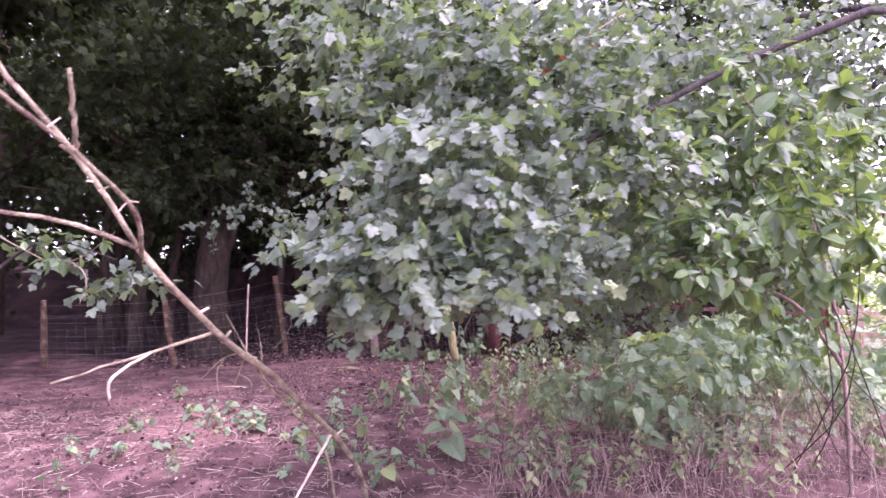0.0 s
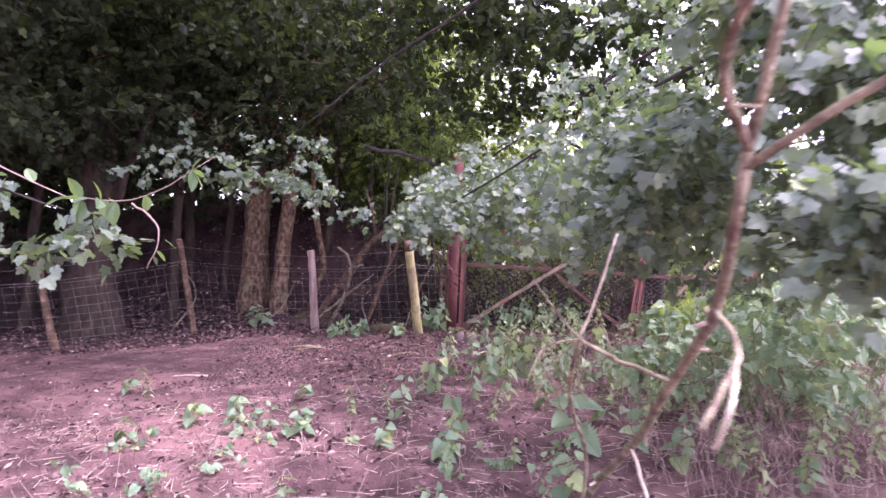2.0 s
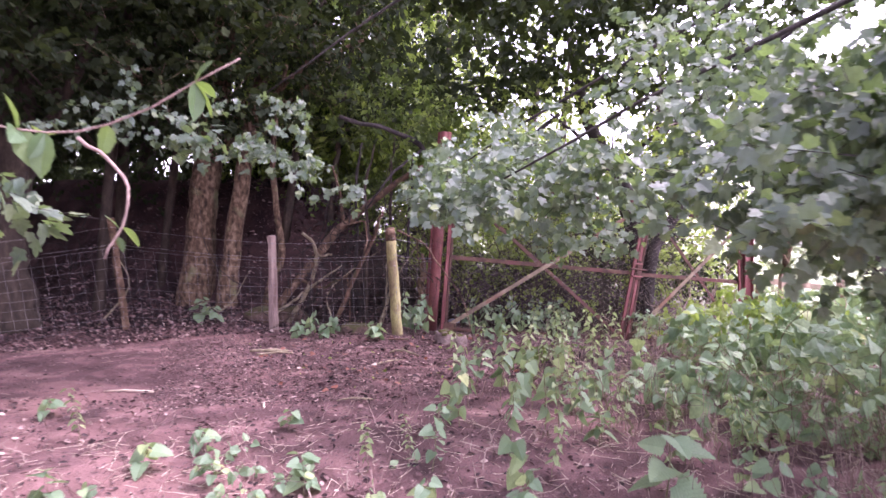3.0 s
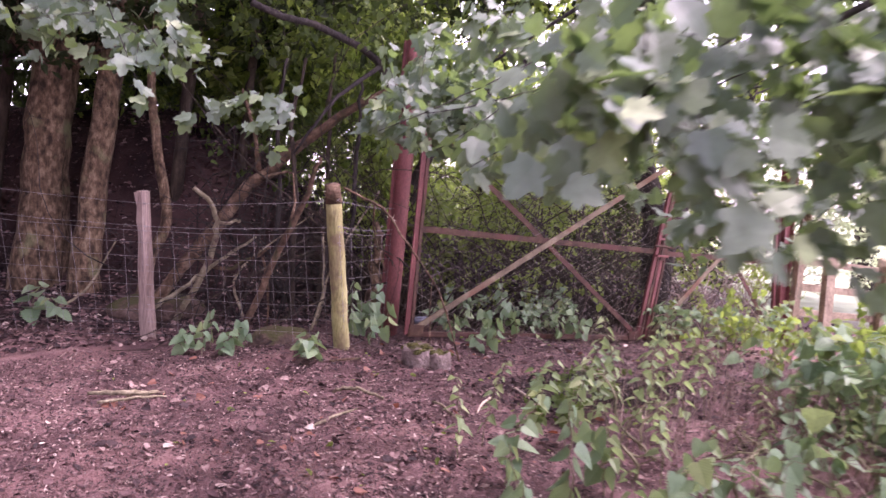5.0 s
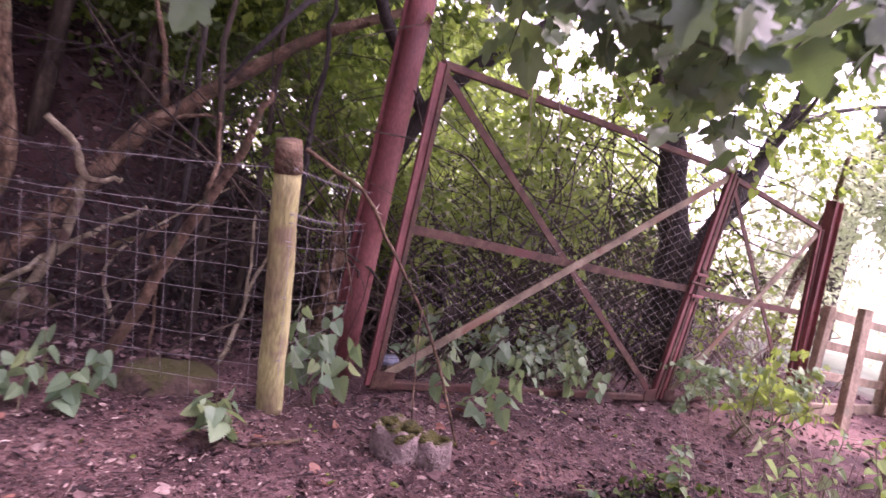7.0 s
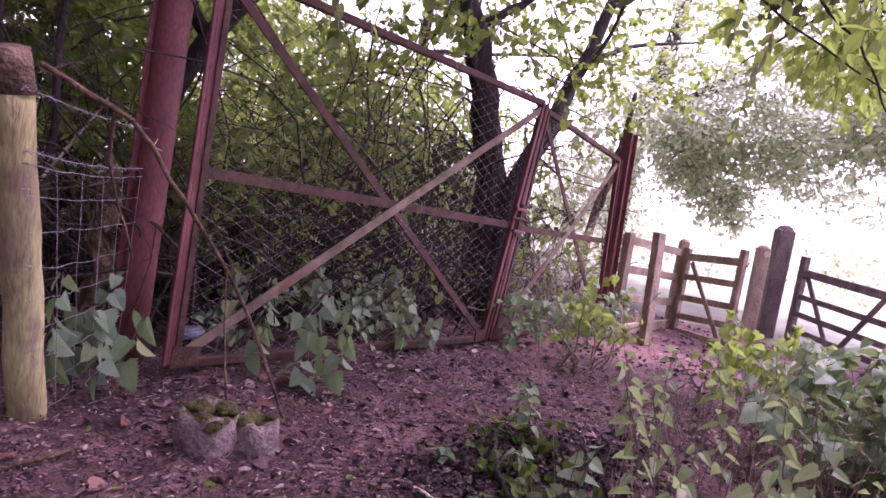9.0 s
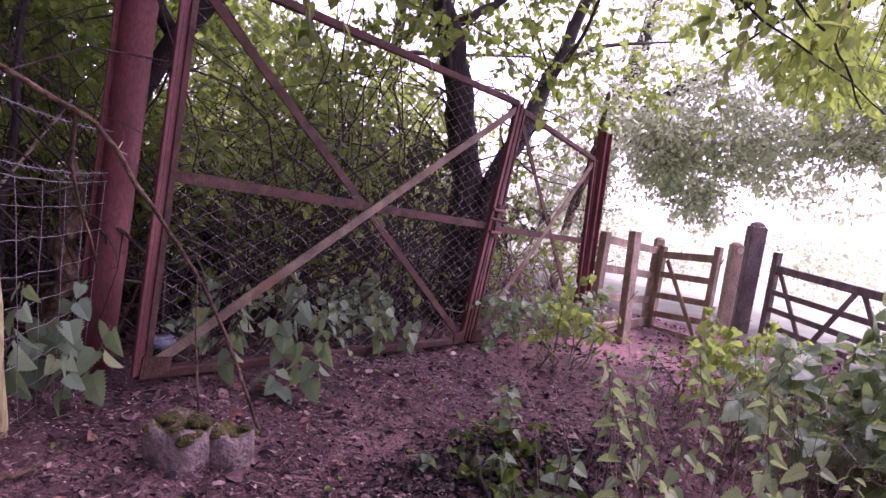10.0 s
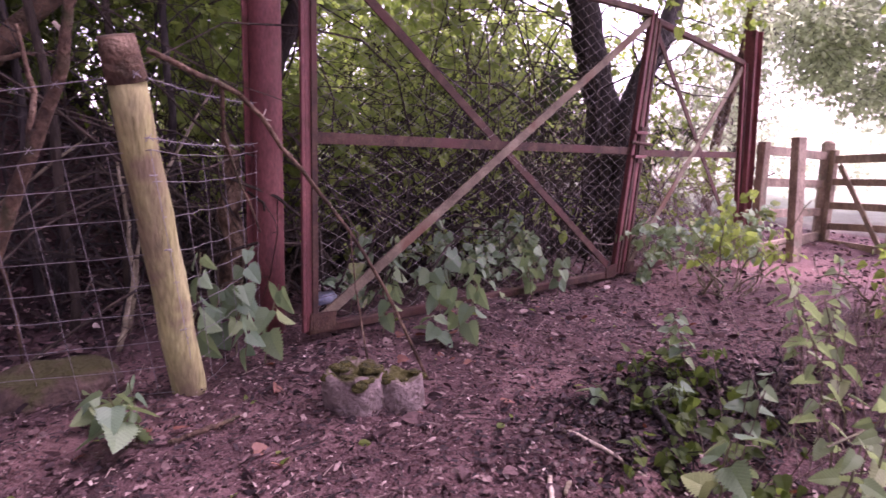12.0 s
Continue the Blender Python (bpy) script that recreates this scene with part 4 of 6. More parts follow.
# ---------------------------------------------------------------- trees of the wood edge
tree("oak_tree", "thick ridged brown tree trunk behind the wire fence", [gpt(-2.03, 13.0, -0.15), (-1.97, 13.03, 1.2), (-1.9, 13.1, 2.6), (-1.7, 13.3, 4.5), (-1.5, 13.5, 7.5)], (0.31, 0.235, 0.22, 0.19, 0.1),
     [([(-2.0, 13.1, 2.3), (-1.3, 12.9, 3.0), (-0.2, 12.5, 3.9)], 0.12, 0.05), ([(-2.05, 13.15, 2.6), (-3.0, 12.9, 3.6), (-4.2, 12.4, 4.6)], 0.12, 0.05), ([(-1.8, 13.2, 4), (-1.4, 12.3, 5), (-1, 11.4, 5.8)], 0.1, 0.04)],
     [(-1.9, 11.6, 3.4, 2.2, 1.4, 0.9, 1500), (-3.8, 12.0, 4.6, 2.2, 2.0, 1.3, 1600), (-0.8, 12.2, 5.2, 2.4, 2.2, 1.6, 2000), (-1.9, 13.2, 7.4, 3.0, 2.8, 1.8, 2500)], MAPLE_SHAPE, 0.12, SHADE_LEAF, BARK, 201, 26)
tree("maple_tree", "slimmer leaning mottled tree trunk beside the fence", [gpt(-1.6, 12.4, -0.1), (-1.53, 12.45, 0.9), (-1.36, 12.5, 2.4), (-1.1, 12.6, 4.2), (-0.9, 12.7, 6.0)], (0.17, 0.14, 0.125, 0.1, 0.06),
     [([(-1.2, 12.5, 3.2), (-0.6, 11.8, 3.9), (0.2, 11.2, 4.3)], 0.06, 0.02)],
     [(-0.4, 11.4, 4.3, 1.5, 1.2, 0.8, 900), (-0.8, 12.6, 6.0, 1.7, 1.7, 1.2, 1200)], MAPLE_SHAPE, 0.11, SHADE_LEAF, BARK, 204, 20)
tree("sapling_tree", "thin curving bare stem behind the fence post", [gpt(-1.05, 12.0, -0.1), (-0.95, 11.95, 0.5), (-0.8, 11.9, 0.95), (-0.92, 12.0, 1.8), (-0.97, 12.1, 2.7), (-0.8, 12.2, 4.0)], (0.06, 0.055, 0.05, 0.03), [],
     [(-0.8, 12.1, 4.2, 0.9, 0.9, 0.6, 300)], MAPLE_SHAPE, 0.1, SHADE_LEAF, BARK, 207, 10)
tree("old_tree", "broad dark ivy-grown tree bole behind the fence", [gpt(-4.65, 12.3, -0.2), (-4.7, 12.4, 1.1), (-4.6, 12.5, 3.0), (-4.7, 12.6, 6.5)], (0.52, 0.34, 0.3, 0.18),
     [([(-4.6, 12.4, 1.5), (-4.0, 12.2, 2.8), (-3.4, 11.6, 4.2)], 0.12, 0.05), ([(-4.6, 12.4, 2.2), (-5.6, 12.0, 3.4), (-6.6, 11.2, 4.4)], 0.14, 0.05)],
     [(-4.6, 11.2, 3.3, 2.0, 1.3, 0.9, 1500), (-6.6, 11.4, 4.4, 2.2, 2.0, 1.5, 1600), (-4.6, 12.4, 6.6, 3.0, 2.6, 1.8, 2200)], MAPLE_SHAPE, 0.12, SHADE_LEAF, STEM_BARK, 210, 24)
# stems standing further back in the wood
BACK = [(-6.4, 12.6, 0.14), (-7.6, 14.2, 0.2), (-5.5, 15.0, 0.16), (-3.3, 14.6, 0.1), (-3.0, 16.6, 0.14), (-0.9, 15.4, 0.1), (-0.3, 14.2, 0.06), (0.4, 16.4, 0.12), (0.9, 14.8, 0.07), (1.7, 15.8, 0.1), (2.7, 14.4, 0.09), (3.6, 17.0, 0.14),
        (-9.5, 12.5, 0.24), (-3.5, 13.2, 0.08), (-2.6, 13.8, 0.07), (-5.9, 13.0, 0.09), (-0.6, 13.0, 0.07), (-6.9, 12.1, 0.06), (0.1, 12.7, 0.05), (-11.0, 15.0, 0.2), (-8.5, 17.5, 0.2), (5.5, 15.6, 0.12), (7.6, 17.4, 0.13), (-5.6, 18.2, 0.16), (9.5, 15.5, 0.12)]
for i, (x, y, r0) in enumerate(BACK):
    rr = np.random.default_rng(300 + i)
    dx, dy, h = rr.uniform(-0.2, 1.1), rr.uniform(-0.6, 0.5), rr.uniform(6, 9)
    base = np.array(gpt(x, y, -0.1))
    limbs = []
    for k in range(3):
        z = rr.uniform(1.8, 4.5)
        a = base + [dx * z / h, dy * z / h, z]
        d = rr.normal(0, 1, 3) * [1, 1, 0.1] + [0, 0, 0.7]
        limbs.append(([a, a + d * 0.7, a + d * 1.5 + [0, 0, -0.1]], r0 * 0.4, r0 * 0.12))
    c = base + [dx * 0.8, dy * 0.8, h * 0.62]
    # leaf tone by place: shade painted dark in the wood, backlight bright beyond
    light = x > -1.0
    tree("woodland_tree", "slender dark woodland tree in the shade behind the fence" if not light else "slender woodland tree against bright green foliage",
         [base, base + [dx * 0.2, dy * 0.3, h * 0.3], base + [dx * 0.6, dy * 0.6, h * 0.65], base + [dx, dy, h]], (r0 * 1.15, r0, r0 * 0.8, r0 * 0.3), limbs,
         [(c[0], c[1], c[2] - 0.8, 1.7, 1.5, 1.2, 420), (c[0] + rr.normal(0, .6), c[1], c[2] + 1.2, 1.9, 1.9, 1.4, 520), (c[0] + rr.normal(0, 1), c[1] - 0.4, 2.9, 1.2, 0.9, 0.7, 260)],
         SMALL_SHAPE, 0.16, (BRIGHT_LEAF if x > 0 else MID_LEAF) if light else SHADE_LEAF, STEM_BARK, 330 + 7 * i, 9)

# twisted trees behind the steel gate
tw = np.random.default_rng(498)
HAWTHORN_TWIGS = []
for k in range(44):
    h0 = tw.uniform(1.2, 3.0)
    s0 = np.array((5.5 - 0.36 * h0, 10.6, h0)) if k % 2 else np.array((5.32, 10.3, 1.45)) + tw.uniform(0.1, 1.3) * np.array((0.8, 0, 1.2))
    d0 = tw.normal(0, 1, 3) * [1, 0.5, 0.5] + [0, 0, 0.35]
    d0 *= tw.uniform(0.5, 1.1) / np.linalg.norm(d0)
    HAWTHORN_TWIGS.append(([s0, s0 + d0 * 0.5 + tw.normal(0, 0.08, 3), s0 + d0 + tw.normal(0, 0.12, 3) - [0, 0, 0.1]], 0.013, 0.004))
tree("hawthorn_tree", "dark twisted trunk behind the chain-link gate", [gpt(5.35, 10.65, -0.1), (5.22, 10.6, 0.95), (5.0, 10.6, 1.65), (4.78, 10.6, 2.15), (4.4, 10.6, 2.75), (4.0, 10.7, 3.4), (3.6, 10.8, 4.8)], (0.22, 0.18, 0.165, 0.15, 0.13, 0.1, 0.05),
     [([gpt(5.2, 10.4, -0.05), (5.2, 10.35, 0.9), (5.32, 10.3, 1.45), (5.75, 10.3, 2.1), (6.18, 10.3, 2.61), (6.65, 10.25, 3.44), (6.9, 10.2, 4.6)], 0.125, 0.06), ([(6.3, 10.3, 2.8), (7.2, 10.1, 3.2), (8.6, 9.7, 3.6)], 0.045, 0.01), ([(4.55, 10.6, 2.3), (3.8, 10.3, 2.9), (2.9, 10.1, 3.3)], 0.05, 0.02),
      ([(4.5, 10.6, 2.7), (5.2, 10.2, 3.3), (5.6, 9.6, 3.8)], 0.05, 0.02), ([(5.9, 10.3, 2.3), (6.1, 10.0, 3.0), (5.9, 9.6, 3.8)], 0.035, 0.012)] + HAWTHORN_TWIGS,
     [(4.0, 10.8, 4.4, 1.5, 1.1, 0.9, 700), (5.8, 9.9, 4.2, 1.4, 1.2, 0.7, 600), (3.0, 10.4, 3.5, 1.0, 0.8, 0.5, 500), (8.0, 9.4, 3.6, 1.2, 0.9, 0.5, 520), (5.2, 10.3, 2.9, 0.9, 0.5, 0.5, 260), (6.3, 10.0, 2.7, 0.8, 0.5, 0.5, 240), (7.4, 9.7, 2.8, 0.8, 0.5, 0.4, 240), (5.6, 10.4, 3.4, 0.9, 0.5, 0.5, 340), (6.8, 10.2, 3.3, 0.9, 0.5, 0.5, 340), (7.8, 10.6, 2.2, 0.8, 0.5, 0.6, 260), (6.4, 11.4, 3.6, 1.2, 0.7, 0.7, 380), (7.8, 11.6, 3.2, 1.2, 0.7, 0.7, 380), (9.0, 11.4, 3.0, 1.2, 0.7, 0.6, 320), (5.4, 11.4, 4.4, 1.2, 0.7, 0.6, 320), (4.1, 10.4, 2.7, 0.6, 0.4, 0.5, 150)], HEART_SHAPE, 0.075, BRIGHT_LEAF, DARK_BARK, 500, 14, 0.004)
tree("elder_tree", "bowed dark branching stem over the steel gate", [gpt(2.2, 11.6, -0.1), (1.75, 11.2, 1.2), (1.85, 10.6, 2.1), (2.4, 10.2, 2.75), (3.0, 10.0, 3.3)], (0.09, 0.075, 0.065, 0.05, 0.03),
     [([(1.8, 10.8, 1.9), (1.2, 10.5, 2.4), (0.6, 10.2, 2.75), (-0.4, 10.0, 2.9)], 0.05, 0.03), ([(0.9, 10.3, 2.6), (0.4, 10.1, 2.2), (0.1, 10.3, 1.7)], 0.025, 0.012)],
     [(2.2, 10.8, 3.3, 1.3, 0.9, 0.6, 520), (0.6, 10.6, 3.2, 1.2, 0.9, 0.6, 700), (1.6, 11.6, 2.9, 1.0, 0.7, 0.7, 450)], HEART_SHAPE, 0.08, MID_LEAF, DARK_BARK, 520, 10, 0.004)


def thicket(name, label, region, n, height, leaf_clumps, shape, size, leaf, seed, mat=TWIG, category="shrub", tangle=0.5, thick=0.009, face=(-0.1, -0.45, 1)):
    """A tangle of thin arching stems with leaves."""
    r = np.random.default_rng(seed)
    t = thing(name, gpt((region[0] + region[1]) / 2, (region[2] + region[3]) / 2), label, category)
    geos = []
    for i in range(n):
        x, y = r.uniform(region[0], region[1]), r.uniform(region[2], region[3])
        h = height * r.uniform(0.5, 1.15)
        q = np.array(gpt(x, y, -0.03))
        d = np.array([r.normal(0, 0.5), r.normal(0, 0.5), 1.0])
        line = [q]
        for k in range(5):
            q = q + d / np.linalg.norm(d) * h / 4.2
            d = d * 0.8 + r.normal(0, tangle, 3) + [0, 0, -0.12]
            line.append(q)
        pts = curve_points(line, 12, 0.01, seed + i)
        front = region[2] - 0.3
        pts[:, 1] = front + np.abs(pts[:, 1] - front)
        pts[:, 2] = np.maximum(pts[:, 2], ground_z(pts[:, 0], pts[:, 1]))
        geos.append(tube(pts, (thick * r.uniform(0.5, 1.5), thick * 0.35), 4))
        for k in range(4):
            j = r.integers(3, 11)
            e = pts[j] + r.normal(0, 0.2, 3) * height * 0.55
            e[1] = front + abs(e[1] - front)
            geos.append(tube(curve_points([pts[j], (pts[j] + e) / 2 + r.normal(0, 0.03, 3), e], 4), (thick * 0.4, thick * 0.18), 3))
    tagged(part("stem_tangle", join(geos), mat, t), kind="stuff")
    if leaf_clumps:
        crown(t, leaf_clumps, shape, size, leaf, mat, seed + 1, 0.0025, face=face)
    return t


thicket("bramble_thicket", "tangled bare stems and green leaves behind the chain-link gate", (1.4, 4.6, 10.6, 12.6), 150, 2.4,
        [(2.4, 11.2, 0.9, 1.2, 0.6, 0.7, 1200), (3.7, 11.4, 1.3, 1.0, 0.7, 0.9, 1300), (2.9, 11.8, 2.2, 1.6, 0.8, 0.7, 1500), (1.5, 11.6, 1.6, 0.8, 0.7, 0.9, 900), (3.0, 10.5, 0.35, 1.5, 0.4, 0.3, 500), (4.6, 11.9, 2.0, 0.9, 0.7, 1.0, 800), (2.0, 12.0, 3.2, 1.4, 0.8, 0.7, 900), (2.1, 10.5, 1.1, 0.8, 0.25, 0.5, 300), (3.4, 10.5, 1.2, 0.8, 0.25, 0.5, 300), (2.8, 10.6, 2.0, 1.0, 0.25, 0.5, 240)], HEART_SHAPE, 0.075, BRIGHT_LEAF, 540, DARK_BARK)
thicket("bramble_thicket", "pale tangled twigs beside the far gate post", (5.2, 8.0, 10.2, 12.0), 90, 2.4,
        [(5.7, 10.8, 0.6, 0.8, 0.6, 0.8, 900), (6.9, 10.9, 1.6, 0.9, 0.6, 0.9, 520), (7.4, 10.6, 0.4, 0.8, 0.5, 0.6, 420), (6.0, 12.0, 1.6, 1.2, 0.7, 1.2, 900)], HEART_SHAPE, 0.07, BRIGHT_LEAF, 560)
thicket("bramble_thicket", "dense green shrub behind the wire fence and steel post", (-0.2, 1.7, 11.4, 13.2), 40, 2.2,
        [(0.7, 12.2, 2.0, 1.0, 0.7, 0.8, 1100), (0.2, 13.2, 2.8, 1.6, 0.8, 1.0, 1300), (1.5, 12.8, 2.4, 1.0, 0.8, 1.2, 1100), (0.0, 12.4, 3.6, 1.6, 0.9, 0.7, 1100)], HEART_SHAPE, 0.08, MID_LEAF, 580, DARK_BARK)
thicket("bramble_thicket", "dark understorey shrub in the shade of the wood", (-8.0, -2.4, 13.5, 16.0), 60, 1.8,
        [(-3.2, 15.0, 2.4, 1.6, 0.8, 0.9, 600), (-6.5, 14.6, 2.0, 1.6, 0.8, 1.0, 700)], HEART_SHAPE, 0.09, SHADE_LEAF, 590, DARK_BARK)

thicket("twig_tangle", "mesh of fine dark bare twigs behind the steel gate", (1.2, 5.2, 10.15, 11.8), 330, 3.2, [(1.8, 10.0, 2.35, 0.6, 0.2, 0.25, 130), (2.7, 10.0, 2.5, 0.6, 0.2, 0.25, 130), (3.5, 10.0, 2.4, 0.5, 0.2, 0.3, 120)], HEART_SHAPE, 0.075, BRIGHT_LEAF, 575, STEM_BARK, tangle=0.75, thick=0.0085)
thicket("twig_tangle", "fine dark twigs hanging over the fence corner", (-0.6, 1.2, 10.9, 12.0), 50, 2.8, [], HEART_SHAPE, 0.075, MID_LEAF, 577, DARK_BARK, tangle=0.7, thick=0.007)

# far foliage that closes the wood
far_r = np.random.default_rng(77)


def foliage_mass(name, label, cells, size, leaf, seed, shape=SMALL_SHAPE):
    at, way, up, big, _ = spray(np.random.default_rng(seed), cells, size, per=12, tilt=0.8)
    return tagged(part(name, leaves(shape, at, way, up, big), leaf), label, "woodland", kind="stuff")


# The last 34 cells are unseen, added on the left to cut sky light.
foliage_mass("far_woodland", "dense dark foliage of the wood behind, with unseen shading cells added on the left", [(far_r.uniform(-26, 2.0), far_r.uniform(19, 27), far_r.uniform(0.5, 12), 2.6, 1.6, 2.0, 420) for i in range(70)]
             + [(far_r.uniform(-26, -10), far_r.uniform(5, 19), far_r.uniform(0.5, 11), 2.4, 2.0, 2.0, 420) for i in range(46)] + [(far_r.uniform(-16, -9), far_r.uniform(-9, 5), far_r.uniform(0.5, 10), 2.2, 2.0, 2.0, 420) for i in range(34)], 0.32, SHADE_LEAF, 78)
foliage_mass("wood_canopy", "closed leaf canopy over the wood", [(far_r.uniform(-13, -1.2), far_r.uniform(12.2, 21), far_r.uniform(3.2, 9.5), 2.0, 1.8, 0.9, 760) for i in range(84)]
             + [(far_r.uniform(-12, -1), far_r.uniform(10.8, 13.5), far_r.uniform(4.6, 7.0), 1.7, 1.2, 0.7, 600) for i in range(22)], 0.15, SHADE_LEAF, 79)
foliage_mass("distant_wood", "dark belt of distant woodland", [(far_r.uniform(-55, 4), far_r.uniform(29, 40), far_r.uniform(0, 17), 4.0, 2.5, 2.6, 260) for i in range(90)] + [(far_r.uniform(-50, -27), far_r.uniform(-8, 30), far_r.uniform(0, 16), 3.0, 4.0, 2.6, 260) for i in range(60)], 0.75, SHADE_LEAF, 83)
foliage_mass("low_boughs", "dark leafy boughs hanging in front of the wood", [(far_r.uniform(-10, -4.2), far_r.uniform(8.2, 11), far_r.uniform(2.7, 4.2), 1.2, 0.9, 0.4, 360) for i in range(9)], 0.1, SHADE_LEAF, 84, MAPLE_SHAPE)
foliage_mass("middle_wood", "shaded foliage among the trunks", [(far_r.uniform(-8, 1), far_r.uniform(15, 20), far_r.uniform(1.6, 4.8), 1.5, 1.0, 0.8, 330) for i in range(44)] + [(far_r.uniform(0.3, 3.6), far_r.uniform(12.2, 14.5), far_r.uniform(3.4, 5.8), 1.2, 0.9, 0.7, 260) for i in range(8)] + [(far_r.uniform(0, 5), far_r.uniform(14, 18), far_r.uniform(5.2, 8), 1.6, 1.2, 0.9, 330) for i in range(12)] + [(far_r.uniform(5.2, 8), far_r.uniform(11.8, 14), far_r.uniform(0.2, 1.9), 1.0, 0.8, 0.6, 260) for i in range(9)], 0.19, SHADE_LEAF, 85)
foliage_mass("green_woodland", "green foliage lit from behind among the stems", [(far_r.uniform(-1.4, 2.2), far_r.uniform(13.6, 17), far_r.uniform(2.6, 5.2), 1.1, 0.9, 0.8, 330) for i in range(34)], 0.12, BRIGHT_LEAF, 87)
# The second group, over the gate, is added above view to shade the ground.
foliage_mass("edge_canopy", "leaf canopy over the fence, with unseen cells added to shade the gate", [(far_r.uniform(-10, -2.0), far_r.uniform(8.0, 12.0), far_r.uniform(4.3, 6.5), 1.3, 1.0, 0.4, 520) for i in range(19)]
             + [(far_r.uniform(-0.5, 7.0), far_r.uniform(7.6, 11.2), far_r.uniform(3.9, 5.8), 1.6, 1.3, 0.5, 560) for i in range(19)], 0.13, SHADE_LEAF, 81, MAPLE_SHAPE)
# Added out of view: leaves overhead that only keep sky light off the clearing.
foliage_mass("clearing_canopy", "unseen leaf canopy added high up to shade the clearing", [(far_r.uniform(-11, -5.5), far_r.uniform(3.0, 9.0), far_r.uniform(5.0, 7.5), 1.6, 1.4, 0.6, 420) for i in range(26)] + [(far_r.uniform(-9, -0.8), far_r.uniform(5.0, 9.6), far_r.uniform(5.2, 6.8), 1.4, 1.2, 0.5, 420) for i in range(24)], 0.15, SHADE_LEAF, 88, HEART_SHAPE)
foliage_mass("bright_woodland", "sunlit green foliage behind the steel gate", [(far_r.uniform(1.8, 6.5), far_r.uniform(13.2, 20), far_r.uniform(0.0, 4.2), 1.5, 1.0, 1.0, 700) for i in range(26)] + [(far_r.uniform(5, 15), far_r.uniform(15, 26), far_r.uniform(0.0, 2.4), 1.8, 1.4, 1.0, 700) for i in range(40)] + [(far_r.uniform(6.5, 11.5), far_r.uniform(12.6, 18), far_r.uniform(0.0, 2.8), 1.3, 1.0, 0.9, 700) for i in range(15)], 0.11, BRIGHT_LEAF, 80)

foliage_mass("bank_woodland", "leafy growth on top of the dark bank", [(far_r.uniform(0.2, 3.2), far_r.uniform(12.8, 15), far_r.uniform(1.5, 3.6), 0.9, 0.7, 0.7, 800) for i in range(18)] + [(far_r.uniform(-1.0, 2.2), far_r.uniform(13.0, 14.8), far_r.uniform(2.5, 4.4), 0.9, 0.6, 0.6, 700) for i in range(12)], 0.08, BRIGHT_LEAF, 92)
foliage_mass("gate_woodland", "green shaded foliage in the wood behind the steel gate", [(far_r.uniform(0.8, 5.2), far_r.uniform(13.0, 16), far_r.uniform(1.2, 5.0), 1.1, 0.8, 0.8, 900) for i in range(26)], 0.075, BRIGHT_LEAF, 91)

# trees beyond the timber gates, haze put into their pale leaf colour
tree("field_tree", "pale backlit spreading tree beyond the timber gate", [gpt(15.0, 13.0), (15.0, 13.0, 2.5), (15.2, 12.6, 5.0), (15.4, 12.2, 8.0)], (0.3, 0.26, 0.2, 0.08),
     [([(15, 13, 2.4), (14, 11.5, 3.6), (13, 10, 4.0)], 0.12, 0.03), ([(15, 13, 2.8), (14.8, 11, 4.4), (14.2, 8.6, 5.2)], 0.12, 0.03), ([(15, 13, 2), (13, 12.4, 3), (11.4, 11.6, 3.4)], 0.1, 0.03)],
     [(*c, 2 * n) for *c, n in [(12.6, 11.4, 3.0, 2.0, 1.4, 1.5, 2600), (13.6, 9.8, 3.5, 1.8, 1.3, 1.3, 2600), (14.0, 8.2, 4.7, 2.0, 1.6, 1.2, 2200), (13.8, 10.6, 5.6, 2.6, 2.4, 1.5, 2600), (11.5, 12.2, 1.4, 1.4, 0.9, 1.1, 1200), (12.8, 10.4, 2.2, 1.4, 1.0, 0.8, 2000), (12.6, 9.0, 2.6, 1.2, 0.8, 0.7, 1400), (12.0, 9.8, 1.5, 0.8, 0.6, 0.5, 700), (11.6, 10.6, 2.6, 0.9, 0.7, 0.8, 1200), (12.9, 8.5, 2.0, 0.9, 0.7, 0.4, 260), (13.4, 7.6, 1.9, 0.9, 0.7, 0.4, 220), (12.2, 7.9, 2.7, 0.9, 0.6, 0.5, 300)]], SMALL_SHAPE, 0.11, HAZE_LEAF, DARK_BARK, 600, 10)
tree("field_tree", "drooping tree crown over the field gate, pale with haze", [gpt(15.0, 4.0), (15.0, 4.2, 3.0), (14.6, 4.8, 5.5), (14.2, 5.2, 8)], (0.3, 0.25, 0.16, 0.06),
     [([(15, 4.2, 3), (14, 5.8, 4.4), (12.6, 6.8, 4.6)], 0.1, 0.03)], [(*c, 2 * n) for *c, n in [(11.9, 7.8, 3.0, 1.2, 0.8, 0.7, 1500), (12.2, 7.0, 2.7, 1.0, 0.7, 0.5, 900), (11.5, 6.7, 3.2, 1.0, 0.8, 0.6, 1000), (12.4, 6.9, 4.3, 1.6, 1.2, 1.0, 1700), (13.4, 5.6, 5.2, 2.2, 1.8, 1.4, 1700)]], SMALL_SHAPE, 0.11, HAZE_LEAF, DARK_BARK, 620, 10)
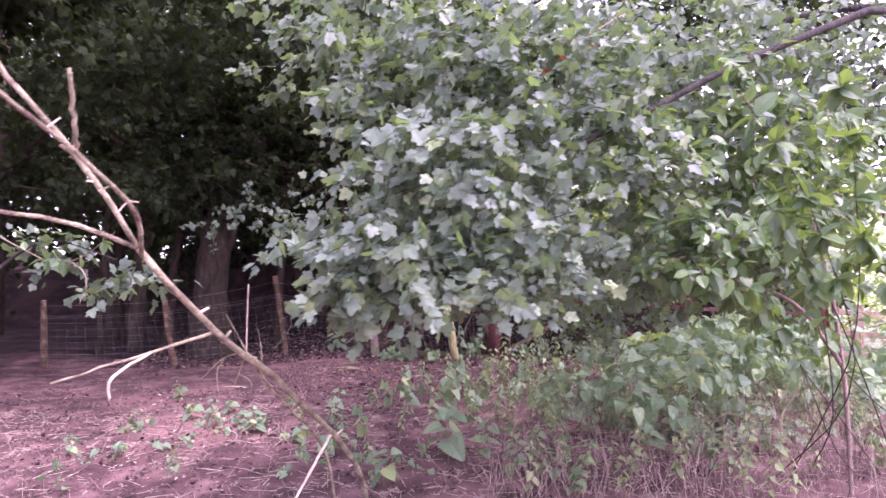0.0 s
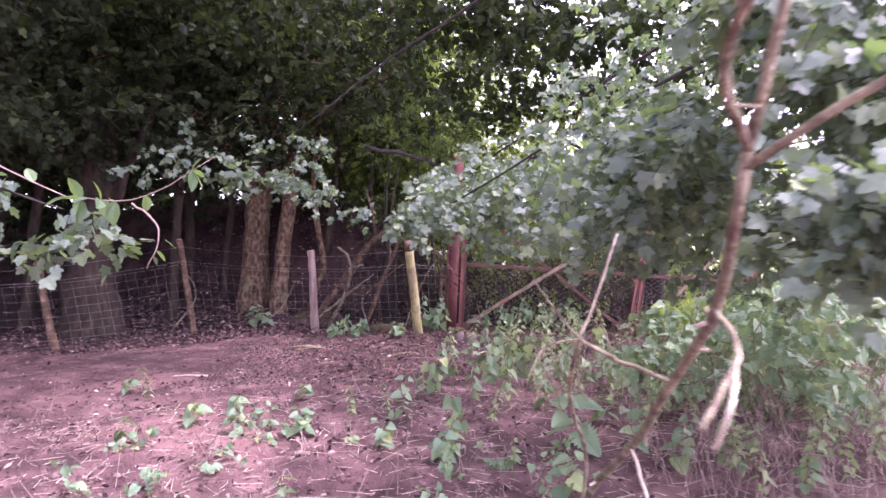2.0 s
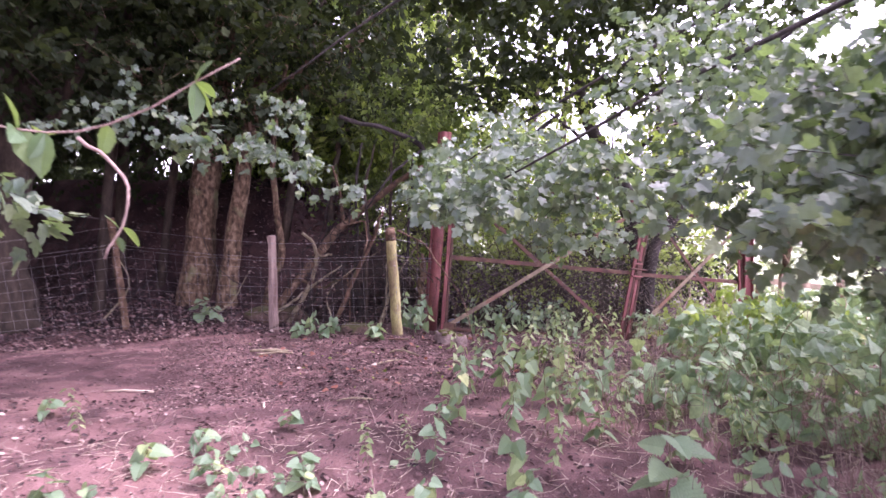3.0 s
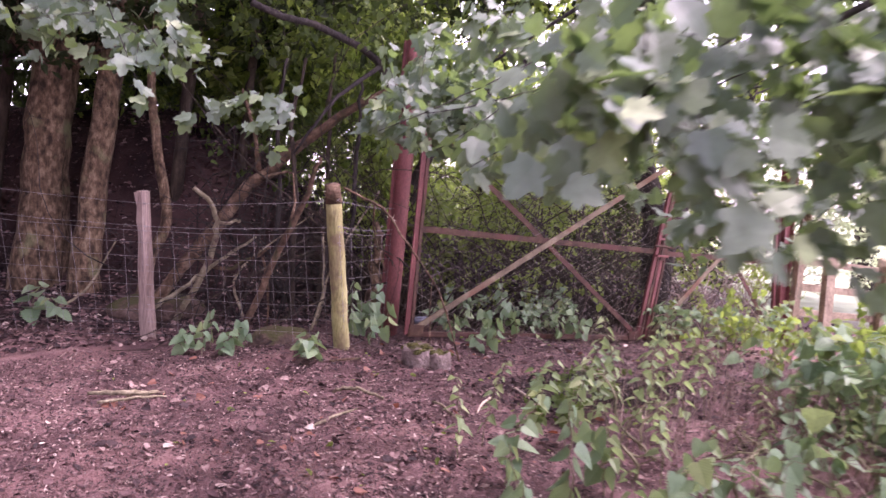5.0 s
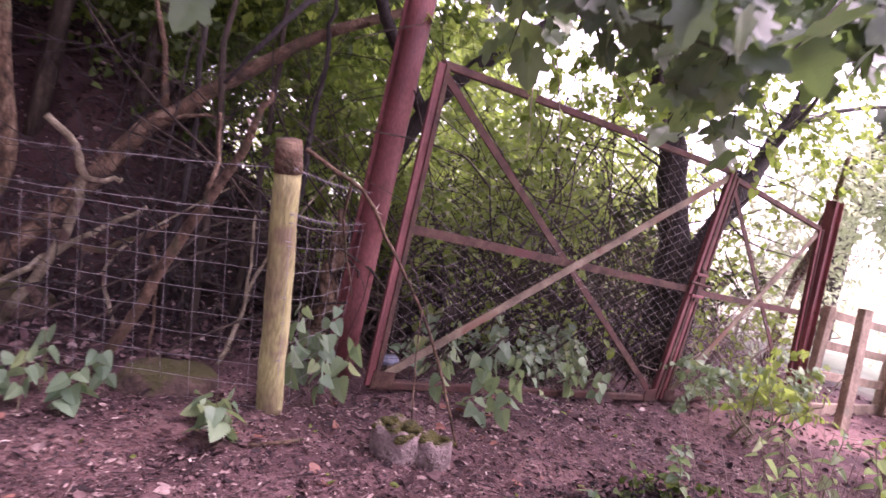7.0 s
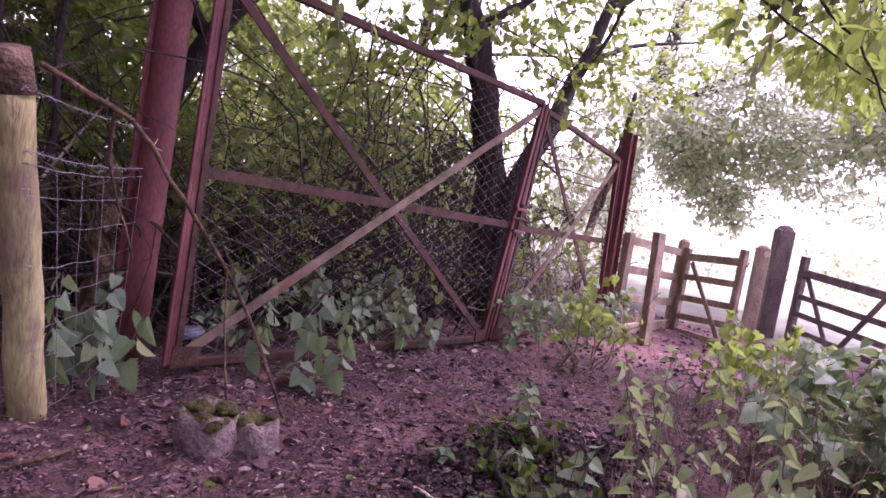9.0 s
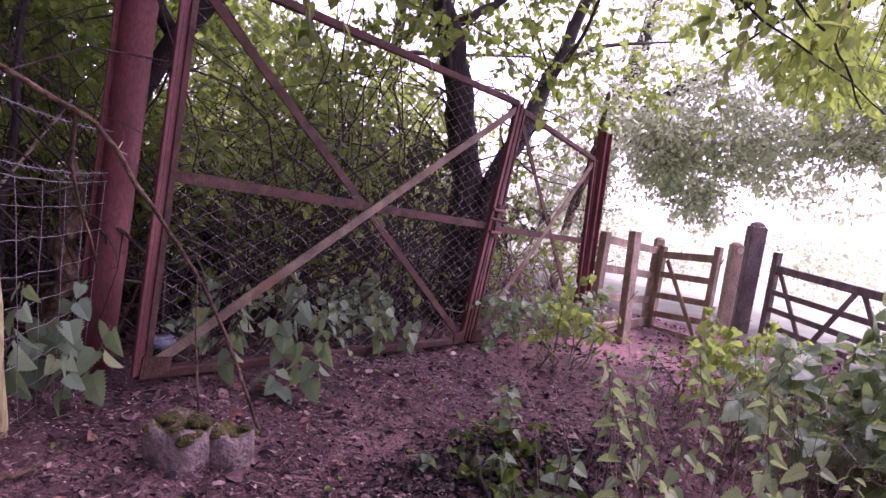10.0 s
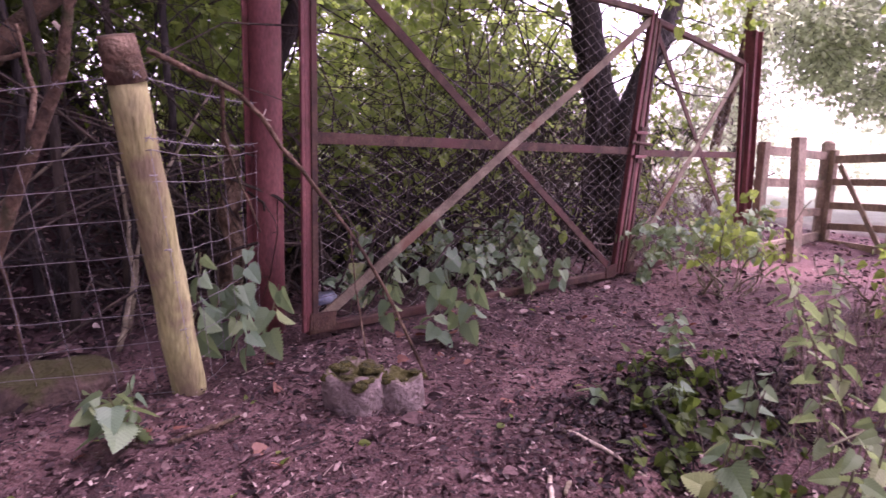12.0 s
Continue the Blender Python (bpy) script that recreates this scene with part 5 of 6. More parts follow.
tree("hedge_tree", "low hedge tree beside the timber fence, pale with haze", [gpt(9.6, 11.4), (9.4, 11.2, 1.0), (9.0, 10.8, 1.9), (8.2, 10.4, 2.8)], (0.09, 0.075, 0.06, 0.03),
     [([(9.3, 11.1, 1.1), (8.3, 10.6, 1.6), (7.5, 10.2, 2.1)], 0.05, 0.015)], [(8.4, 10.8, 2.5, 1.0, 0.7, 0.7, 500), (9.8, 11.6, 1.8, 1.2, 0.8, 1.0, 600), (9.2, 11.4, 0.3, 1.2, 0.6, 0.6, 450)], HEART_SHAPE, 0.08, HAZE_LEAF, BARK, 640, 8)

foliage_mass("field_hedge", "hedge along the open field beyond the gates, pale green with haze", [(far_r.uniform(13, 22), far_r.uniform(6, 19), far_r.uniform(-0.2, 0.9), 1.2, 1.2, 0.5, 420) for i in range(34)], 0.1, HAZE_LEAF, 93)

# spreading maple whose boughs hang over the path
tree("maple_tree", "spreading maple with grey-green leafy boughs hanging low", [gpt(5.0, 2.2, -0.2), (4.9, 2.3, 1.6), (4.7, 2.5, 3.2), (4.6, 2.8, 5.2), (4.6, 3.0, 8.0)], (0.3, 0.25, 0.22, 0.16, 0.06),
     [([(4.7, 2.5, 3.0), (2.8, 2.4, 3.2), (1.2, 2.1, 2.5), (-0.1, 1.6, 1.8)], 0.035, 0.006), ([(4.7, 2.5, 3.3), (2.6, 3.4, 3.5), (0.9, 4.4, 2.7), (-0.5, 5.0, 1.8)], 0.035, 0.006),
      ([(4.7, 2.6, 3.6), (2.8, 4.4, 4.0), (1.1, 6.2, 2.9), (0.1, 7.4, 2.0)], 0.035, 0.006), ([(4.7, 2.7, 4.0), (2.0, 4.9, 4.8), (-0.2, 7.2, 3.8), (-1.6, 7.9, 2.7)], 0.035, 0.006),
      ([(4.6, 2.8, 4.4), (4.6, 5.2, 4.6), (3.6, 7.4, 3.4), (2.6, 7.6, 2.3)], 0.045, 0.008), ([(4.7, 2.6, 4.2), (2.2, 2.6, 4.4), (-0.4, 2.4, 3.6)], 0.03, 0.008)],
     [(*c, int(1.3 * n)) for *c, n in [(-0.15, 1.42, 1.62, 0.62, 0.3, 0.2, 798), (0.3, 1.6, 1.66, 0.5, 0.35, 0.25, 608), (0.05, 1.55, 2.1, 0.5, 0.35, 0.28, 817), (0.7, 1.9, 2.15, 0.6, 0.4, 0.5, 912), (0.4, 1.95, 2.75, 0.8, 0.5, 0.4, 1235), (-0.5, 2.2, 2.9, 0.6, 0.5, 0.35, 627),
      (-0.3, 2.8, 1.65, 0.4, 0.35, 0.25, 420), (-0.3, 2.4, 1.9, 0.35, 0.3, 0.25, 360), (0.1, 3.1, 2.0, 0.5, 0.4, 0.4, 560), (0.0, 3.6, 1.7, 0.5, 0.4, 0.3, 460), (0.8, 3.4, 1.6, 0.6, 0.5, 0.4, 460), (-0.85, 5.1, 1.62, 0.3, 0.3, 0.12, 200), (-0.4, 5.1, 1.75, 0.5, 0.4, 0.25, 400), (0.1, 4.8, 1.9, 0.6, 0.4, 0.35, 400), (0.4, 4.4, 2.3, 0.8, 0.5, 0.45, 600), (0.5, 3.6, 2.0, 0.6, 0.5, 0.5, 700),
      (1.6, 2.6, 2.6, 0.8, 0.5, 0.5, 900), (2.2, 3.4, 2.2, 0.9, 0.5, 0.7, 1100), (2.6, 3.0, 3.0, 0.9, 0.6, 0.6, 1000), (1.2, 2.6, 3.3, 1.0, 0.6, 0.5, 900), (3.0, 4.4, 2.0, 0.8, 0.5, 0.5, 330), (2.2, 4.6, 1.9, 0.8, 0.5, 0.4, 260), (3.2, 5.6, 2.0, 0.9, 0.6, 0.4, 240), (1.4, 3.4, 1.35, 0.5, 0.4, 0.3, 300), (4.2, 6.2, 1.9, 0.9, 0.7, 0.5, 240), (1.4, 2.3, 1.75, 0.6, 0.4, 0.3, 500), (-0.35, 1.6, 1.5, 0.3, 0.25, 0.1, 160), (-0.2, 2.0, 2.45, 0.5, 0.4, 0.25, 360),
      (0.35, 2.4, 2.2, 0.6, 0.4, 0.4, 627), (0.5, 2.2, 1.6, 0.5, 0.35, 0.25, 494),
      # three clumps at z 4.8 to 5.8 are unseen, added to block the sun
      (-0.1, 6.3, 2.0, 0.5, 0.5, 0.22, 150), (-0.1, 7.3, 2.0, 0.45, 0.3, 0.18, 140), (0.3, 7.7, 2.25, 0.35, 0.25, 0.15, 110), (0.6, 6.2, 5.8, 1.2, 1.0, 0.6, 500), (-0.4, 6.8, 5.4, 1.0, 0.8, 0.5, 400), (-1.2, 7.2, 4.8, 1.0, 0.8, 0.4, 300), (0.3, 6.6, 2.2, 0.5, 0.5, 0.3, 150), (0.2, 5.6, 2.2, 0.5, 0.4, 0.25, 120), (-1.6, 7.4, 2.12, 0.42, 0.4, 0.2, 140),
      (0.5, 7.2, 1.95, 0.4, 0.4, 0.16, 90), (1.2, 7.4, 2.3, 0.5, 0.4, 0.2, 230), (1.8, 8.2, 2.5, 0.6, 0.4, 0.25, 230), (0.3, 7.9, 2.1, 0.5, 0.4, 0.2, 120), (-0.25, 5.95, 1.78, 0.4, 0.3, 0.24, 200), (0.3, 6.1, 1.72, 0.5, 0.3, 0.3, 200), (0.95, 6.1, 1.62, 0.5, 0.35, 0.35, 220), (1.5, 6.3, 1.95, 0.5, 0.4, 0.35, 160), (-0.4, 7.12, 1.75, 0.4, 0.22, 0.12, 140), (0.0, 7.2, 1.83, 0.4, 0.25, 0.14, 150), (-0.8, 7.25, 1.8, 0.3, 0.2, 0.1, 80), (-1.4, 7.15, 1.97, 0.35, 0.3, 0.12, 110), (0.1, 7.2, 1.8, 0.3, 0.3, 0.12, 110),
      (1.5, 5.5, 3.0, 1.0, 0.7, 0.5, 380), (2.5, 6.0, 3.3, 1.0, 0.7, 0.5, 380), (1.2, 4.4, 3.2, 1.0, 0.7, 0.5, 380), (1.6, 5.0, 4.8, 2.4, 2.0, 0.8, 200), (0.0, 5.2, 1.45, 0.5, 0.3, 0.15, 90), (1.8, 3.6, 3.1, 0.8, 0.5, 0.5, 600), (2.9, 3.8, 3.3, 0.8, 0.5, 0.6, 700), (3.8, 3.6, 2.6, 0.7, 0.5, 0.6, 500), (2.5, 4.6, 3.9, 1.0, 0.5, 0.5, 600), (-2.6, 8.6, 2.5, 0.8, 0.5, 0.4, 220), (-1.6, 8.5, 2.6, 0.5, 0.4, 0.3, 110), (-3.1, 8.0, 2.2, 0.4, 0.3, 0.25, 100), (4.4, 3.2, 6.4, 2.4, 2.4, 1.6, 900)]],
     MAPLE_SHAPE, 0.068, MAPLE, DARK_BARK, 700, 14, 0.0025, face=(-0.45, -0.6, 0.9), tilt=0.55, per=15, spread=2.4, clear=0.38)


def leafy_twig(label, line, r, n, size, shape, leaf, seed, droop=0.4, name="leafy_branch", mat=TWIG, bare=0.15):
    """A thin branch whose single leaves can be told apart."""
    t = thing(name, line[0], label, "branch")
    p = curve_points(line, 14, r * 0.5, seed)
    part("stem", tube(p, (r, r * 0.4), 6, 0.05, seed), mat, t, smooth=True)
    rr = np.random.default_rng(seed)
    v, f = shape
    me = fast_mesh("leaf", v, f)
    me.materials.append(leaf)
    for k in range(n):
        i = int(rr.uniform(bare, 1) * 13)
        w = Vector(rr.normal(0, 0.7, 3)) + Vector((0, 0, -droop))
        u = Vector((0, 0, 1)) + Vector(rr.normal(0, 0.4, 3))
        w.normalize()
        s = w.cross(u).normalized()
        m3 = Matrix((s, w, s.cross(w))).transposed().to_4x4()
        ob = new("leaf", me)
        ob.parent = t
        ob.matrix_parent_inverse = Matrix.Translation(-Vector(line[0]))
        ob.matrix_basis = Matrix.Translation(Vector(p[i])) @ m3 @ Matrix.Diagonal((*(size * rr.uniform(0.65, 1.2),) * 3, 1))
    return t


# shrub with oval leaves at the wood edge
for i, (a, b) in enumerate((((2.2, 1.9, 1.0), (1.2, 1.05, 2.35)), ((2.2, 1.9, 1.2), (1.7, 1.2, 2.5)), ((2.1, 1.9, 0.9), (1.45, 1.35, 1.95)), ((2.1, 1.9, 0.7), (1.3, 1.75, 1.68)), ((2.3, 2.2, 0.8), (1.0, 1.95, 1.62)), ((2.4, 2.3, 1.3), (1.35, 2.2, 2.4)), ((2.5, 2.0, 1.0), (1.9, 1.4, 1.8)),
                            ((2.4, 2.4, 1.1), (1.8, 2.0, 2.1)))):
    mid = ((a[0] + b[0]) / 2 + 0.05, (a[1] + b[1]) / 2, (a[2] + b[2]) / 2 + 0.22)
    leafy_twig("arching shrub branch with glossy oval green leaves", [gpt(2.5 + 0.22 * i, 3.3 + 0.12 * (i % 3)), a, mid, b], 0.0045, 46, 0.115, OVATE_SHAPE, OVATE, 720 + i, bare=0.55, mat=STEM_BARK)
tree("oval_leaf_shrub", "dense shrub with oval green leaves at the wood edge", [gpt(2.9, 3.0, -0.1), (2.8, 2.9, 0.8), (2.5, 2.6, 1.6), (2.1, 2.3, 2.3)], (0.016, 0.014, 0.012, 0.006), [([(2.7, 2.8, 1.0), (2.2, 2.4, 1.4), (1.6, 2.1, 1.6)], 0.015, 0.005)],
     [(1.5, 2.05, 1.7, 0.45, 0.3, 0.3, 420), (2.0, 2.3, 1.9, 0.5, 0.35, 0.5, 560), (1.9, 2.2, 2.5, 0.5, 0.35, 0.4, 480), (2.5, 2.8, 1.5, 0.6, 0.4, 0.5, 520), (1.2, 2.0, 2.2, 0.35, 0.25, 0.3, 260), (2.6, 2.7, 2.3, 0.5, 0.4, 0.5, 480)], OVATE_SHAPE, 0.085, OVATE, TWIG, 738, 7, 0.0025, category="shrub", face=(-0.1, -0.6, 0.9))
leafy_twig("thin bare-tipped twig with large soft green leaves", [(-3.9, 3.5, 2.2), (-3.0, 3.42, 1.73), (-2.77, 3.33, 1.68), (-2.55, 3.25, 1.69), (-2.23, 3.14, 1.88)], 0.005, 20, 0.1, OVATE_SHAPE, OVATE, 741)
leafy_twig("crooked pale hanging twig", [(-2.6, 3.27, 1.66), (-2.5, 3.24, 1.58), (-2.48, 3.23, 1.48), (-2.53, 3.24, 1.36)], 0.006, 2, 0.06, OVATE_SHAPE, OVATE, 742)
tree("hazel_shrub", "green shrub bough hanging beside the fence", [gpt(-5.6, 5.8), (-5.2, 5.9, 1.2), (-4.4, 5.9, 1.9), (-3.5, 5.8, 1.7)], (0.03, 0.025, 0.015, 0.006), [], [(-3.5, 5.85, 1.45, 0.5, 0.4, 0.2, 150), (-4.4, 6.0, 1.8, 0.7, 0.5, 0.3, 150), (-2.2, 8.4, 2.2, 0.4, 0.4, 0.25, 80)], MAPLE_SHAPE, 0.12, MAPLE, DARK_BARK, 745, 7, 0.003, category="shrub")
leafy_twig("hanging twig with withered red-brown leaves", [(1.2, 2.5, 3.2), (0.8, 2.2, 2.9), (0.68, 2.05, 2.7)], 0.006, 9, 0.1, OVATE_SHAPE, RED_LEAF, 748)
for i, (a, b) in enumerate((((3.6, 7.6, 2.9), (2.5, 7.55, 1.95)), ((3.4, 7.2, 2.8), (2.3, 7.15, 2.0)), ((3.6, 8.0, 2.8), (2.7, 7.75, 2.1)), ((3.2, 7.0, 2.8), (2.0, 7.3, 2.35)), ((4.6, 8.0, 2.6), (3.9, 7.95, 1.75)), ((5.0, 7.6, 2.9), (4.7, 7.5, 2.0)))):
    leafy_twig("overhanging twig of backlit yellow-green leaves", [a, ((a[0] + b[0]) / 2, (a[1] + b[1]) / 2, (a[2] + b[2]) / 2 + 0.15), b], 0.007, 26, 0.1, OVATE_SHAPE, BRIGHT_LEAF, 760 + i, 0.8)
for i, (a, b) in enumerate((((2.2, 9.9, 2.4), (1.75, 9.2, 1.7)), ((2.0, 9.9, 2.3), (1.55, 9.25, 1.62)), ((2.9, 9.95, 2.5), (2.6, 9.2, 1.68)), ((3.8, 9.9, 2.5), (3.5, 9.1, 1.9)), ((4.6, 9.8, 2.3), (4.55, 9.5, 1.85)), ((5.0, 9.8, 2.4), (4.8, 9.45, 2.0)))):
    leafy_twig("drooping twig of bright young leaves over the gate", [a, ((a[0] + b[0]) / 2, (a[1] + b[1]) / 2, (a[2] + b[2]) / 2 + 0.1), b], 0.005, 13, 0.1, HEART_SHAPE, BRIGHT_LEAF, 780 + i, 0.7)


for i, line in enumerate(([(0.9, 6.95, 2.2), (0.3, 7.0, 1.95), (-0.02, 6.95, 1.76), (-0.25, 6.86, 1.64)], [(0.9, 7.1, 2.25), (0.4, 7.2, 2.0), (0.05, 7.25, 1.85), (-0.2, 7.3, 1.78)], [(0.4, 6.8, 2.2), (-0.05, 6.75, 1.95), (-0.4, 6.68, 1.78), (-0.62, 6.62, 1.68)],
                          [(0.3, 6.0, 2.1), (-0.1, 6.1, 1.9), (-0.4, 6.2, 1.78), (-0.62, 6.25, 1.72)], [(0.9, 6.4, 1.9), (0.6, 6.6, 1.72), (0.35, 6.7, 1.6), (0.1, 6.75, 1.52)])):
    leafy_twig("low maple twig with broad grey-green lobed leaves", line, 0.004, (15, 15, 8, 10, 14)[i], 0.085, MAPLE_SHAPE, MAPLE, 770 + i, 0.5, mat=DARK_BARK)
for line in ([(2.58, 7.67, 2.36), (2.70, 7.46, 2.18), (2.83, 7.24, 2.04), (3.01, 6.92, 1.82)], [(2.53, 7.37, 2.28), (2.64, 7.17, 2.06), (2.69, 7.04, 1.81)]):
    leafy_twig("dark bare branch with a few small leaves overhead", [(3.4, 7.3, 2.55), *line], 0.009, 10, 0.06, HEART_SHAPE, BRIGHT_LEAF, 790 + len(line), 0.5, mat=DARK_BARK)


tree("overhanging_bough", "dark bough with hanging twigs of backlit leaves over the path", [(4.62, 2.9, 4.9), (5.4, 5.2, 4.3), (4.6, 6.6, 3.1), (3.4, 7.3, 2.55), (2.6, 7.6, 2.35)], (0.06, 0.045, 0.03, 0.018, 0.008),
     [([(4.6, 6.6, 3.1), (4.8, 7.6, 2.9), (5.4, 8.4, 2.6)], 0.02, 0.006), ([(3.6, 7.2, 2.6), (3.2, 6.6, 2.4), (2.7, 6.4, 2.2)], 0.014, 0.005)],
     [(3.0, 7.2, 2.45, 0.6, 0.5, 0.22, 240), (4.3, 7.0, 2.75, 0.8, 0.6, 0.3, 300), (5.6, 7.6, 2.7, 0.8, 0.7, 0.4, 320), (2.6, 6.9, 2.2, 0.3, 0.3, 0.15, 70), (4.4, 7.5, 2.55, 0.7, 0.4, 0.3, 420), (6.4, 7.5, 2.75, 0.9, 0.5, 0.35, 520), (8.2, 7.4, 3.0, 1.0, 0.6, 0.4, 520)], OVATE_SHAPE, 0.085, BRIGHT_LEAF, DARK_BARK, 795, 8, 0.003, category="branch", face=(0.3, 0.2, 1), droop=0.8)


# ---------------------------------------------------------------- nettles and undergrowth
def nettle(h, n, size, seed, lean=0.1, narrow=False, hang=0.0):
    """One nettle: stem and opposite toothed leaves, each a part."""
    rr = np.random.default_rng(seed)
    t = thing("nettle", (0, 0, 0), "green nettle with toothed heart-shaped leaves", "plant", "nettles")
    p = curve_points([(0, 0, -0.02), (lean * 0.3, 0, h * 0.5), (lean, 0.02, h)], 8, 0.006, seed)
    part("stem", tube(p, (0.0045, 0.0025), 5), STEM, t)
    me = NARROW_MESH if narrow else NETTLE_MESH
    ang = rr.uniform(0, 6)
    for k in range(n):
        f = 0.22 + 0.78 * (k // 2 + 1) / (n // 2)
        c = np.array([np.interp(f * h, p[:, 2], p[:, j]) for j in range(3)])
        ang += math.pi if k % 2 else math.pi / 2 + rr.normal(0, 0.3)
        w = Vector((math.cos(ang), math.sin(ang), rr.uniform(-0.7, 0.15) - hang)).normalized()
        u = Vector((-0.15 - 0.2 * hang, -0.45 - 0.7 * hang, 1 - 0.5 * hang)) + Vector(rr.normal(0, 0.25, 3))
        s = w.cross(u).normalized()
        m3 = Matrix((s, w, s.cross(w))).transposed().to_4x4()
        ob = new("leaf", me)
        ob.parent = t
        sz = size * rr.uniform(0.7, 1.15) * (1.1 - 0.45 * f)
        ob.matrix_basis = Matrix.Translation(Vector(c) + w * 0.02) @ m3 @ Matrix.Diagonal((sz, sz, sz, 1))
    return t


NETTLE_MESH = fast_mesh("leaf", *NETTLE_SHAPE)
NETTLE_MESH.materials.append(NETTLE_BLADE)
NARROW_MESH = fast_mesh("leaf", *NETTLE_LONG)
NARROW_MESH.materials.append(NETTLE_LIT)
kinds = [nettle(0.3, 8, 0.2, 1, 0.05), nettle(0.55, 14, 0.115, 2, 0.12, True, 0.25), nettle(0.85, 18, 0.125, 3, 0.2, True, 0.25), nettle(0.2, 6, 0.17, 4, 0.03), nettle(0.42, 10, 0.13, 5, 0.1), nettle(0.62, 10, 0.16, 9, 0.14, hang=0.8), nettle(0.36, 6, 0.17, 11, 0.08, hang=0.9), nettle(0.24, 10, 0.155, 13, 0.05, hang=0.2)]
spots = [(-0.35, 5.9, 5, 0.75), (-0.1, 6.2, 5, 0.8), (-0.45, 5.6, 6, 0.9), (0.1, 5.8, 5, 0.9), (0.3, 6.4, 5, 0.9), (0.55, 6.1, 5, 0.9), (0.2, 5.5, 6, 1.1), (0.7, 6.6, 6, 1.0), (-0.2, 5.3, 5, 0.7), (0.45, 5.4, 5, 0.8), (0.9, 5.9, 5, 0.9), (-0.6, 4.4, 6, 0.9), (-0.9, 4.0, 7, 0.8), (-1.2, 4.4, 7, 0.7),
         (0.48, 9.66, 5, 0.95), (0.72, 9.78, 5, 0.85), (0.78, 9.6, 6, 1.1), (0.62, 9.85, 6, 1.0), (0.02, 9.22, 7, 0.95), (0.08, 9.28, 6, 0.55), (-0.72, 9.85, 6, 0.8), (-0.55, 9.78, 7, 0.9), (-0.85, 9.95, 7, 0.9), (-0.35, 9.9, 6, 0.7), (-0.62, 10.05, 6, 0.9), (0.0, 9.4, 7, 0.6), (-2.02, 11.6, 0, 1.1), (-1.8, 11.4, 3, 1.2), (0.66, 9.56, 6, 0.8),
         (1.7, 9.18, 6, 0.95), (1.8, 9.3, 6, 0.8), (1.62, 9.3, 3, 0.8), (1.5, 9.6, 6, 0.8), (2.0, 9.66, 6, 0.9), (2.35, 9.68, 6, 0.8), (2.9, 9.66, 6, 0.9), (3.2, 9.66, 6, 0.8), (1.9, 10.0, 5, 0.8), (2.4, 9.98, 5, 0.9), (2.8, 10.02, 5, 0.8), (1.6, 10.05, 5, 0.8), (3.4, 10.0, 6, 1.1),
         (0.45, 7.35, 2, 0.75), (0.7, 7.25, 1, 1.0), (0.2, 7.2, 1, 0.8), (0.95, 7.2, 1, 1.0), (1.2, 7.3, 2, 0.8), (1.0, 7.55, 4, 1.0), (0.95, 7.15, 2, 1.0), (1.55, 7.4, 2, 1.0), (1.3, 7.05, 2, 1.0), (1.75, 7.0, 2, 1.0), (2.05, 7.5, 1, 1.0), (1.7, 7.75, 4, 0.7),
         (2.3, 7.3, 2, 1.0), (2.9, 7.3, 2, 1.0), (3.2, 7.0, 2, 1.0), (2.4, 7.75, 1, 1.0), (1.75, 8.0, 3, 0.7), (2.1, 8.15, 4, 0.7), (1.6, 8.3, 3, 0.5), (2.4, 8.4, 4, 0.6), (3.5, 7.3, 2, 1.0), (3.8, 6.8, 2, 1.0), (2.9, 7.8, 1, 1.0), (1.1, 6.6, 2, 0.9),
         (0.3, 6.9, 4, 1.0), (0.75, 6.6, 1, 0.9), (-2.9, 6.1, 1, 0.9), (-1.3, 5.0, 1, 0.8), (-0.95, 4.85, 4, 1.2), (-1.0, 5.1, 1, 0.7), (-1.7, 4.8, 0, 1.0), (-2.9, 5.0, 0, 0.9), (-2.15, 4.95, 4, 0.9), (-2.5, 5.3, 3, 1.2), (-2.2, 5.6, 3, 1.0), (-0.8, 4.1, 4, 1.0), (-1.9, 3.4, 4, 0.9), (-0.35, 3.3, 0, 1.2), (-0.5, 3.7, 1, 0.7),
         (-3.2, 6.8, 3, 1.0), (-1.6, 5.9, 3, 1.0), (-0.6, 5.5, 4, 0.9), (-0.3, 4.6, 1, 0.8), (0.0, 5.0, 1, 0.9), (0.1, 4.1, 0, 1.3), (0.4, 3.8, 4, 1.0)]
rr = np.random.default_rng(44)
for x, y, k, s in spots:
    c = copy_thing(kinds[k], Matrix.Translation(gpt(x, y)) @ pose(0, 0, 0, 0, 0, rr.uniform(0, 360)))
    s *= 0.85 if k == 2 else 1
    s *= 0.7 if y < 7 and x < -0.25 and k < 5 else 1
    c.scale = (s, s, s)
for i in range(120):
    x, y = rr.uniform(0.3, 4.2), rr.uniform(2.7, 6.8)
    if y < 4.8 and x < 0.6:
        x += 0.6
    c = copy_thing(kinds[rr.choice([1, 1, 4, 4, 0, 6])], Matrix.Translation(gpt(x, y)) @ pose(0, 0, 0, 0, 0, rr.uniform(0, 360)))
    c.scale = (0.75,) * 3
for k, kk in enumerate(kinds):
    kk.matrix_basis = Matrix.Translation(gpt(2.2 + 0.35 * k, 6.55 + 0.1 * (k % 2)))

